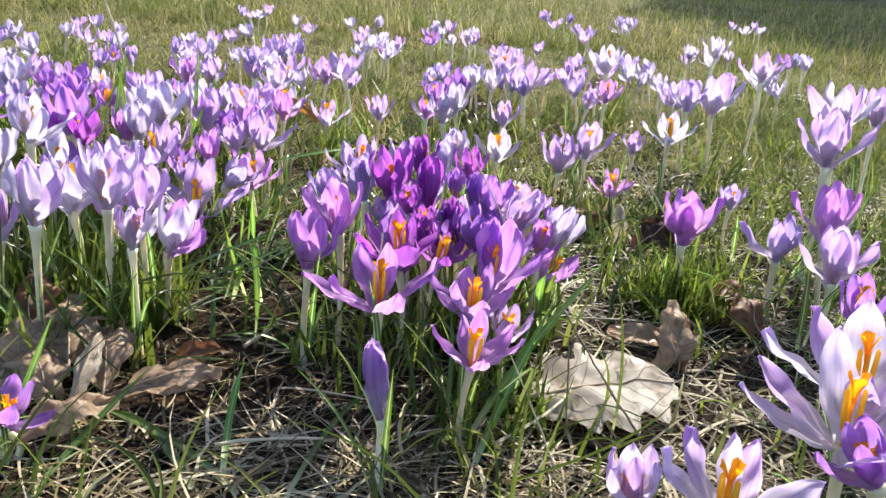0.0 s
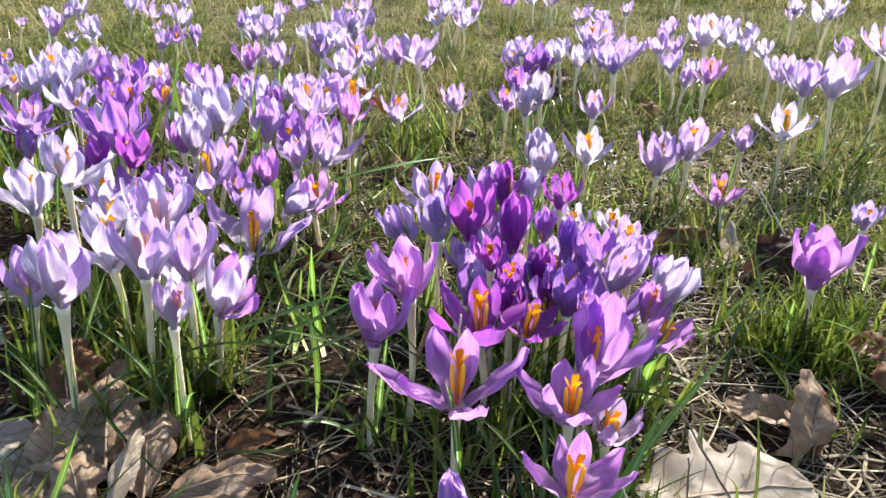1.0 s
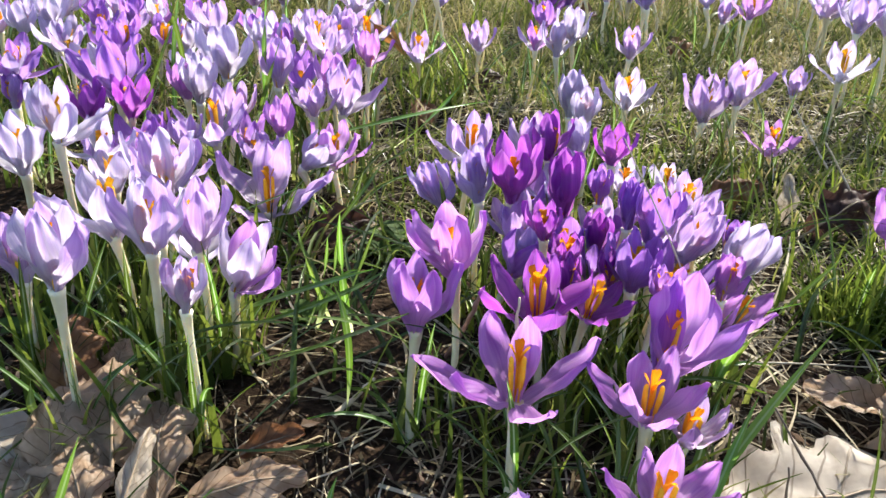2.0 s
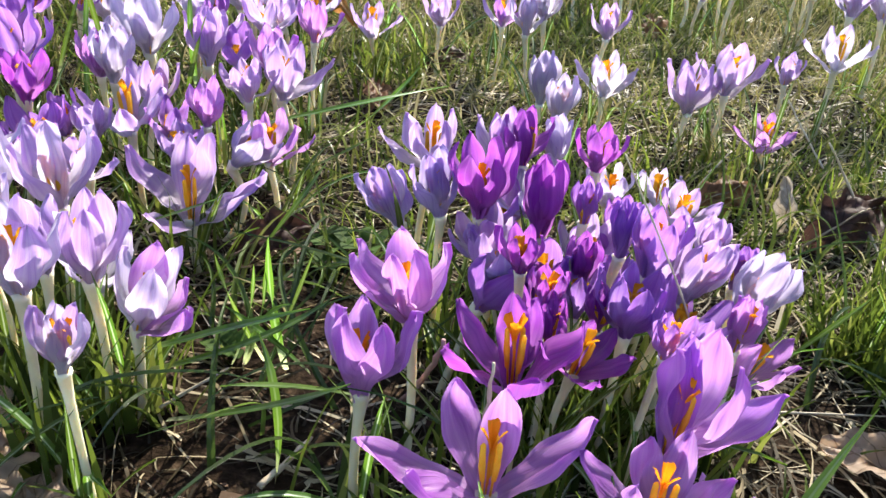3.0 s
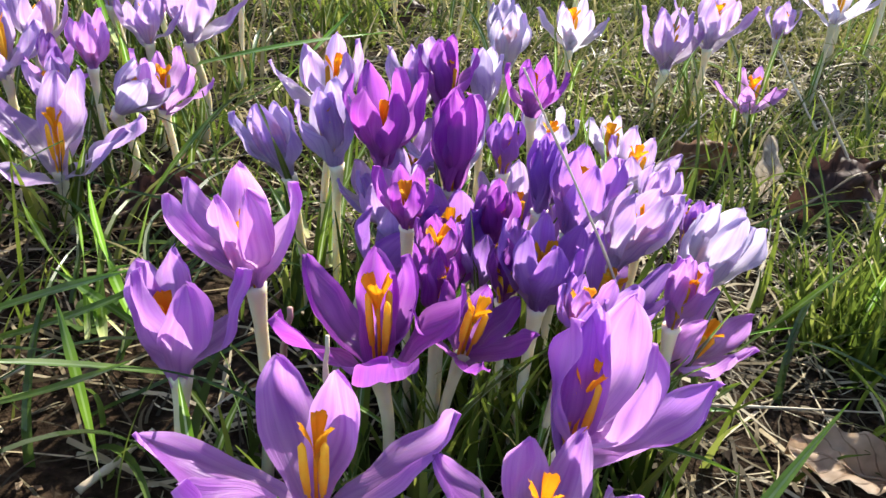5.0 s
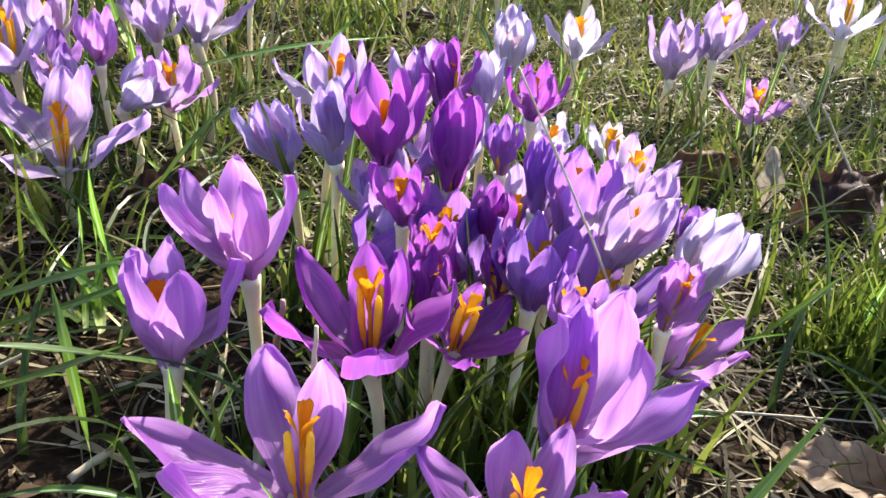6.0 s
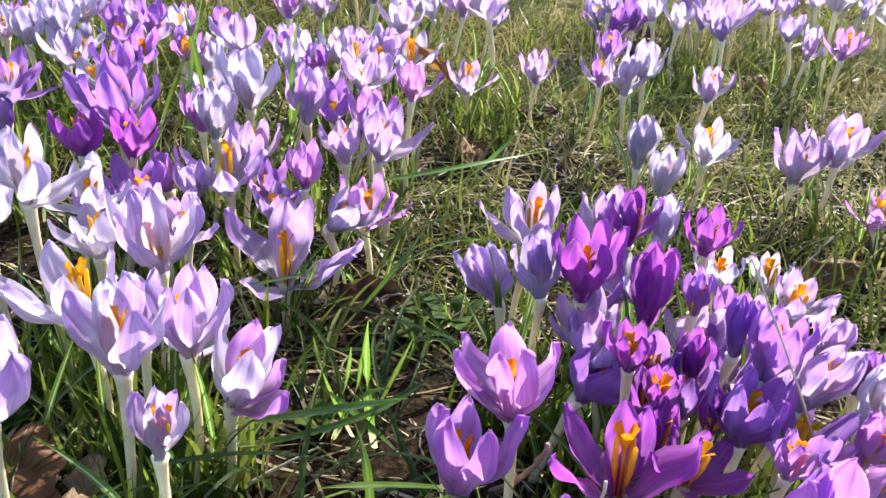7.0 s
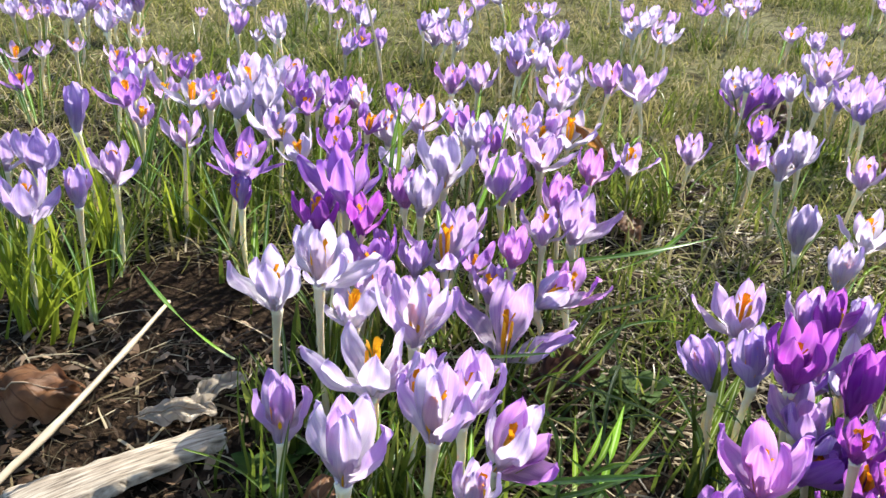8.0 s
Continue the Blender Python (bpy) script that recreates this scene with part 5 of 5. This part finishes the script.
dead_leaf("rusty brown fallen leaf in the shade", (0.209, 0.511, 0.012), 0.050, 0.036, 110, 18, 20, OAK_RUST, 3, 0.2, 0.12, 21)
dead_leaf("brown curled fallen leaf in short grass", (0.153, 0.451, 0.012), 0.040, 0.022, 80, 40, 20, OAK_RUST, 2, 0.2, 0.12, 22)
dead_leaf("dark purplish brown fallen leaf in the lawn", (0.029, 1.116, 0.012), 0.044, 0.034, 60, 12, 14, OAK_DARK, 3, 0.25, 0.1, 23)
dead_leaf("orange-brown rolled dry leaf on a stem", (-0.156, 0.925, 0.047), 0.045, 0.014, -35, -25, 40, OAK_ORANGE, 2, 0.3, 0.05, 24)
dead_leaf("large rusty brown fallen leaf lying on soil", (-0.417, 0.477, 0.012), 0.062, 0.042, 15, 10, 24, OAK_RUST, 4, 0.14, 0.12, 25)
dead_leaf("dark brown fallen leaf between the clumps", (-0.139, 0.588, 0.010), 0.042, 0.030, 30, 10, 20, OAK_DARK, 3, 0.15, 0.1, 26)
dead_leaf("pale tan fallen leaf on dark soil", (-0.335, 0.493, 0.006), 0.040, 0.018, 20, 4, 10, OAK_PALE, 3, 0.1, 0.1, 27)
dead_leaf("pale tan fallen leaf on dark soil", (-0.322, 0.516, 0.006), 0.034, 0.020, 60, 8, -10, OAK_PALE, 3, 0.12, 0.1, 28)

dead_leaf("dark brown fallen leaf in the worn lawn", (-0.061, 0.929, 0.008), 0.050, 0.030, 20, 8, 16, OAK_DARK, 3, 0.16, 0.12, 41)
dead_leaf("rusty brown fallen leaf in the worn lawn", (0.151, 1.099, 0.008), 0.048, 0.030, 70, 6, 12, OAK_RUST, 3, 0.15, 0.12, 42)
dead_leaf("light brown fallen leaf in the worn lawn", (0.280, 1.533, 0.010), 0.056, 0.036, 10, 8, 14, OAK_TAN, 3, 0.15, 0.12, 43)
dead_leaf("dark brown fallen leaf beside a loose crocus", (0.044, 1.208, 0.010), 0.052, 0.036, 45, 14, 20, OAK_DARK, 3, 0.18, 0.12, 44)
dead_leaf("rusty brown fallen leaf lying in straw", (-0.112, 0.828, 0.008), 0.044, 0.028, 100, 6, 18, OAK_RUST, 3, 0.15, 0.12, 45)

# a weathered strip of wood on the bare soil
wood_path = [Vector((-0.370, 0.407, 0.006)), Vector((-0.338, 0.441, 0.009)), Vector((-0.306, 0.485, 0.006))]


def wood_strip():
    """A split, fibrous strip: ridges run along it, and its ends are torn."""
    bm = bmesh.new()
    rows, n = [], 22
    way = (wood_path[2] - wood_path[0]).normalized()
    side = Vector((-way.y, way.x, 0))
    for k in range(41):
        f = k / 40
        p = (1 - f) ** 2 * wood_path[0] + 2 * f * (1 - f) * (2 * wood_path[1] - (wood_path[0] + wood_path[2]) / 2) + f * f * wood_path[2] - wood_path[0]
        half = 0.0145 * (1 - 0.5 * f) * (1 + 0.22 * noise.noise((k * 0.3, 3, 1)))
        row = []
        for i in range(n + 1):
            c = 2 * i / n - 1
            torn = way * 0.006 * noise.noise((c * 6, 2, 7)) * (1 if k in (0, 40) else 0)
            ridge = 0.0011 * noise.noise((c * 9, f * 2.2, 4)) + 0.0007 * noise.noise((c * 22, f * 5, 8))
            row.append(bm.verts.new(p + torn + side * half * c + Vector((0, 0, 0.0042 * (1 - c * c) ** 0.5 + ridge - (0.004 if abs(c) == 1 else 0)))))
        rows.append(row)
    for a, b in zip(rows, rows[1:]):
        for i in range(n):
            bm.faces.new((a[i], b[i], b[i + 1], a[i + 1]))
    for row in (rows[0], rows[-1]):
        low = [bm.verts.new(v.co + Vector((0, 0, -0.006))) for v in row]
        for i in range(n):
            bm.faces.new((row[i], row[i + 1], low[i + 1], low[i]))
    ob = part("wood_strip", smooth(bm), WOOD, None)
    ob.location = wood_path[0]
    tagged(ob, "weathered pale fibrous strip of split wood on dark soil", "wood")


wood_strip()

stalk("thick straight dry stalk lying across bare soil", [(-0.388, 0.407, 0.006), (-0.379, 0.470, 0.014), (-0.385, 0.573, 0.022)], 0.0042)
stalk("thin dry stalk rising out of the purple crocuses", [(0.049, 0.457, 0.059), (0.037, 0.456, 0.085), (0.010, 0.456, 0.131)], 0.0009)
stalk("thin pale dry stalk leaning over the lawn", [(0.200, 0.610, 0.004), (0.211, 0.672, 0.004), (0.172, 0.671, 0.058)], 0.0018)
stalk("short upright broken dry stalk", [(-0.030, 0.398, 0.035), (-0.030, 0.398, 0.064), (-0.029, 0.398, 0.086)], 0.0017)
stalk("tall thin dry stem standing in the meadow", [(-0.400, 1.075, 0.000), (-0.398, 1.050, 0.075), (-0.425, 1.050, 0.156)], 0.0036)
stalk("dry stalk lying by the crocus clump", [(-0.107, 0.420, 0.004), (-0.099, 0.431, 0.007), (-0.092, 0.442, 0.010)], 0.0026)
stalk("pale dry stalk in front of crocus leaves", [(-0.156, 0.455, 0.006), (-0.144, 0.463, 0.012), (-0.131, 0.469, 0.018)], 0.0016)
stalk("pale dry straw lying across the soil", [(-0.097, 0.315, 0.006), (-0.075, 0.323, 0.007), (-0.048, 0.326, 0.006)], 0.0018)
stalk("dark twig lying over the pale oak leaf", [(0.104, 0.338, 0.012), (0.088, 0.362, 0.028), (0.066, 0.377, 0.060)], 0.0013, TWIG, "twig", "twig")
stalk("dark twig standing over the pale oak leaf", [(0.070, 0.345, 0.004), (0.070, 0.357, 0.025), (0.068, 0.357, 0.050)], 0.0012, TWIG, "twig", "twig")
stalk("dry straw leaning on the pale oak leaf", [(0.062, 0.319, 0.002), (0.052, 0.347, 0.019), (0.036, 0.348, 0.051)], 0.0010)
stalk("dry straw lying across short grass", [(0.087, 0.481, 0.008), (0.112, 0.479, 0.012), (0.151, 0.488, 0.006)], 0.0010)
stalk("pinkish withered crocus stem leaning in the shade", [(-0.061, 0.478, 0.000), (-0.047, 0.428, 0.056), (-0.044, 0.428, 0.071)], 0.0026, WITHERED, "withered_stem", "stem")
stalk("dry straw lying across the lawn", [(0.207, 0.747, 0.010), (0.197, 0.792, 0.030), (0.186, 0.797, 0.045)], 0.0014)
stalk("pale bent straw near the loose crocuses", [(0.099, 0.682, 0.004), (0.117, 0.704, 0.020), (0.132, 0.716, 0.030)], 0.0014)

stalk("pale straw leaning on tan fallen leaves", [(-0.193, 0.364, 0.012), (-0.199, 0.405, 0.003), (-0.191, 0.420, 0.016)], 0.0015)
stalk("pale straw leaning on tan fallen leaves", [(-0.219, 0.398, 0.010), (-0.230, 0.430, 0.002), (-0.226, 0.440, 0.010)], 0.0018)
grass_leaf([(-0.172, 0.470, 0.020), (-0.121, 0.448, 0.055), (-0.093, 0.448, 0.065)], 0.0036)
grass_leaf([(-0.170, 0.464, 0.015), (-0.111, 0.448, 0.044), (-0.090, 0.488, 0.045)], 0.0030)
grass_leaf([(-0.073, 0.455, 0.020), (-0.089, 0.408, 0.065), (-0.108, 0.388, 0.077)], 0.0028)
grass_leaf([(-0.148, 0.442, 0.012), (-0.090, 0.388, 0.070), (-0.070, 0.389, 0.081)], 0.0028)
grass_leaf([(-0.101, 0.487, 0.004), (-0.112, 0.468, 0.036), (-0.130, 0.468, 0.049)], 0.0034)
grass_leaf([(-0.131, 0.495, 0.000), (-0.115, 0.468, 0.045), (-0.113, 0.468, 0.070)], 0.0046, "upright bright green grass leaf", BRIGHT_LEAF)
grass_leaf([(-0.137, 0.494, 0.000), (-0.119, 0.468, 0.044), (-0.118, 0.468, 0.069)], 0.0036, "upright bright green grass leaf", BRIGHT_LEAF)
grass_leaf([(-0.122, 0.489, -0.000), (-0.104, 0.468, 0.050), (-0.095, 0.468, 0.077)], 0.0031, "upright bright green grass leaf", BRIGHT_LEAF)
grass_leaf([(-0.103, 0.426, 0.000), (-0.093, 0.408, 0.056), (-0.107, 0.428, 0.068)], 0.0030)
grass_leaf([(0.071, 0.464, 0.004), (0.061, 0.419, 0.058), (0.071, 0.419, 0.067)], 0.0043, "bright green arching grass leaf", BRIGHT_LEAF)
grass_leaf([(0.069, 0.460, 0.004), (0.054, 0.409, 0.061), (0.062, 0.409, 0.066)], 0.0043, "bright green arching grass leaf", BRIGHT_LEAF)
grass_leaf([(0.096, 0.507, 0.004), (0.104, 0.480, 0.048), (0.120, 0.480, 0.070)], 0.0028, "bluish green arching grass leaf")
grass_leaf([(-0.124, 0.737, 0.010), (-0.091, 0.674, 0.054), (-0.073, 0.714, 0.070)], 0.0041, "bright green arching grass leaf", BRIGHT_LEAF)
grass_leaf([(-0.154, 0.655, 0.010), (-0.112, 0.614, 0.048), (-0.090, 0.614, 0.063)], 0.0032)
grass_leaf([(-0.149, 0.570, 0.004), (-0.120, 0.548, 0.050), (-0.110, 0.588, 0.059)], 0.0030)
grass_leaf([(-0.212, 0.570, 0.020), (-0.167, 0.527, 0.056), (-0.145, 0.517, 0.070)], 0.0028)
grass_leaf([(-0.069, 0.566, 0.010), (-0.064, 0.510, 0.072), (-0.074, 0.510, 0.096)], 0.0030)
grass_leaf([(-0.089, 0.298, 0.000), (-0.101, 0.357, 0.002), (-0.092, 0.356, 0.028)], 0.0036, "upright bright green grass leaf", BRIGHT_LEAF)
grass_leaf([(-0.080, 0.287, -0.000), (-0.125, 0.337, 0.002), (-0.171, 0.338, 0.011)], 0.0038, "bright green arching grass leaf", BRIGHT_LEAF)
grass_leaf([(-0.164, 0.271, 0.000), (-0.162, 0.328, 0.002), (-0.136, 0.347, 0.026)], 0.0034)
grass_leaf([(-0.100, 0.289, 0.000), (-0.131, 0.337, 0.002), (-0.148, 0.337, 0.007)], 0.0036, "bright green arching grass leaf", BRIGHT_LEAF)
grass_leaf([(-0.058, 0.277, 0.004), (-0.048, 0.366, 0.002), (-0.018, 0.385, 0.011)], 0.0030)
grass_leaf([(-0.192, 0.307, 0.000), (-0.189, 0.335, 0.025), (-0.176, 0.335, 0.056)], 0.0038, "upright bright green grass leaf", BRIGHT_LEAF)
grass_leaf([(-0.241, 0.412, 0.000), (-0.208, 0.355, 0.044), (-0.202, 0.355, 0.064)], 0.0036, "upright bright green grass leaf", BRIGHT_LEAF)
grass_leaf([(0.018, 0.333, 0.000), (0.049, 0.367, 0.046), (0.092, 0.407, 0.074)], 0.0038, "bright green arching grass leaf", BRIGHT_LEAF)
grass_leaf([(0.024, 0.320, 0.000), (0.038, 0.347, 0.028), (0.063, 0.387, 0.057)], 0.0041, "bright green arching grass leaf", BRIGHT_LEAF)
grass_leaf([(0.094, 0.350, 0.000), (0.097, 0.347, 0.042), (0.086, 0.347, 0.086)], 0.0016, "thin green grass stem over a fallen leaf")
grass_leaf([(-0.332, 0.552, 0.004), (-0.327, 0.492, 0.059), (-0.347, 0.488, 0.094)], 0.0041, "bright green arching grass leaf", BRIGHT_LEAF)
grass_leaf([(-0.132, 0.496, 0.000), (-0.118, 0.463, 0.053), (-0.103, 0.466, 0.054)], 0.0032)
grass_leaf([(-0.113, 0.493, 0.000), (-0.113, 0.464, 0.057), (-0.111, 0.464, 0.084)], 0.0038, "upright bright green grass leaf", BRIGHT_LEAF)
grass_leaf([(-0.124, 0.498, 0.000), (-0.127, 0.461, 0.056), (-0.130, 0.460, 0.077)], 0.0029, "upright bright green grass leaf", BRIGHT_LEAF)
grass_leaf([(-0.205, 0.721, 0.010), (-0.124, 0.607, 0.077), (-0.055, 0.725, 0.055)], 0.0036, "bright green arching grass leaf", BRIGHT_LEAF)
grass_leaf([(-0.345, 0.789, 0.010), (-0.275, 0.680, 0.100), (-0.266, 0.700, 0.123)], 0.0040)
grass_leaf([(-0.237, 0.781, 0.010), (-0.202, 0.660, 0.101), (-0.201, 0.680, 0.136)], 0.0036)
grass_leaf([(-0.242, 0.765, 0.010), (-0.193, 0.640, 0.088), (-0.189, 0.660, 0.108)], 0.0034)
grass_leaf([(-0.312, 0.812, 0.010), (-0.272, 0.700, 0.103), (-0.286, 0.720, 0.123)], 0.0034)
grass_leaf([(-0.424, 0.788, 0.010), (-0.441, 0.800, 0.068), (-0.475, 0.840, 0.103)], 0.0030, "pale green grass leaf arching over crocuses")
grass_leaf([(-0.272, 0.675, 0.010), (-0.304, 0.750, 0.072), (-0.285, 0.750, 0.128)], 0.0034)


def weed(centre, size, seed):
    """A low rosette of small rounded green leaves."""
    rng = random.Random(seed)
    plant = tagged(new("weed"), "low weed with small rounded dark green leaves", "weed", "weeds among the straw")
    plant.location = centre
    for k in range(11):
        a, up, reach = 2.4 * k + rng.gauss(0, 0.3), rng.uniform(0.2, 0.9), size * (0.35 + 0.06 * k)
        c, s = math.cos(a), math.sin(a)
        wide = size * rng.uniform(0.22, 0.32)

        def at(i, j):
            r = reach * (0.15 + 0.85 * j)
            w = wide * max(0.04, math.sin(math.pi * min(1, 0.06 + j)) ** 0.6) * (2 * i - 1) * (0.25 if j < 0.3 else 1)
            h = reach * up * math.sin(1.6 * j) * 0.6 + 0.15 * abs(w)
            return r * c - w * s, r * s + w * c, h
        part("leaf", sheet(at, 4, 6), WEED, plant)


WEED = plain("weed_leaf", (0.03, 0.065, 0.015), (0.08, 0.14, 0.025), 0.7, 200, 0.3, 0.15)
weed((-0.277, 0.471, 0.000), 0.020, 1)
weed((-0.269, 0.489, 0.000), 0.016, 2)
weed((-0.094, 0.604, 0.000), 0.022, 3)
weed((-0.109, 0.582, 0.000), 0.018, 4)
weed((0.021, 0.333, 0.000), 0.016, 5)
weed((-0.141, 0.504, 0.000), 0.016, 6)
weed((-0.111, 0.604, 0.000), 0.018, 7)

# ---- leaf crumbs on the soil ----


def litter(n):
    verts, faces = [], []
    for _ in range(n):
        if random.random() < 0.72:
            x, y = random.uniform(-0.62, -0.20), random.uniform(0.22, 0.60)
        else:
            x, y = random.uniform(-0.6, 0.5), random.uniform(0.12, 0.95)
        size, turn, lean = random.uniform(0.0008, 0.0045) * random.choice((1, 1, 1, 1.5, 1.9)), random.uniform(0, 6.28), random.uniform(-0.8, 0.8)
        z = height(x, y) + 0.001 + abs(lean) * size * 0.5
        corners = random.choice((4, 5, 6))
        first = len(verts)
        for k in range(corners):
            a = 2 * math.pi * k / corners + random.uniform(-0.5, 0.5)
            r = size * random.uniform(0.35, 1.2)
            dx, dy = r * math.cos(a), r * 0.6 * math.sin(a)
            verts.append((x + dx * math.cos(turn) - dy * math.sin(turn), y + dx * math.sin(turn) + dy * math.cos(turn), z + dx * lean + random.uniform(0, 0.0008)))
        verts.append((x, y, z + size * random.uniform(0.05, 0.3)))
        faces += [(first + k, first + (k + 1) % corners, first + corners) for k in range(corners)]
    mesh = bpy.data.meshes.new("leaf_litter")
    mesh.from_pydata(verts, [], faces)
    mesh.materials.append(LITTER)
    tagged(new("leaf_litter", mesh), "brown and tan leaf crumbs on dark soil", "leaf litter", kind="stuff")


litter(6500)

blades("twiglets", "thin brown twigs and leaf stalks on the soil", MATTED, 900, lambda: (random.uniform(-0.62, -0.22), random.uniform(0.22, 0.58)), lambda: u(0.012, 0.06), lambda: u(0, 18), 0.0013, 0.5, 5)

# ---- an evergreen tree beyond the view, whose shade lies on the far lawn ----


def evergreen_tree(x, y):
    tree = tagged(new("tree"), "dark evergreen tree with dense small leaves", "tree")
    tree.location = (x, y, height(x, y))
    part("trunk", tube([(0, 0, -0.1), (0.06, 0.03, 1.5), (0.0, 0.09, 3.4), (0.09, 0.0, 6.2)], [0.18, 0.14, 0.09, 0.02], 9), TWIG, tree)
    rng = random.Random(5)
    verts, faces = [], []
    for k in range(22):
        a, z = 2.4 * k, 1.0 + 0.23 * k
        r = 2.3 - 0.075 * k
        part("limb", tube([(0, 0, z), (0.5 * r * math.cos(a), 0.5 * r * math.sin(a), z + 0.25), (r * math.cos(a), r * math.sin(a), z + 0.6)], [0.06, 0.035, 0.01], 6), TWIG, tree)
        for _ in range(620):
            b, d = a + rng.gauss(0, 0.34), r * rng.uniform(0.2, 1.12)
            p = Vector((d * math.cos(b), d * math.sin(b), z + 0.26 * d + rng.gauss(0, 0.22)))
            e = Vector((rng.gauss(0, 1), rng.gauss(0, 1), rng.gauss(0, 1))).normalized() * 0.12
            f = e.cross(Vector((rng.gauss(0, 1), rng.gauss(0, 1), rng.gauss(0, 1)))).normalized() * 0.045
            first = len(verts)
            verts += [p - e, p + f, p + e, p - f]
            faces.append((first, first + 1, first + 2, first + 3))
    mesh = bpy.data.meshes.new("crown")
    mesh.from_pydata(verts, [], faces)
    mesh.materials.append(GRASS)
    piece("crown", mesh, tree)


evergreen_tree(5.0, 10.8)
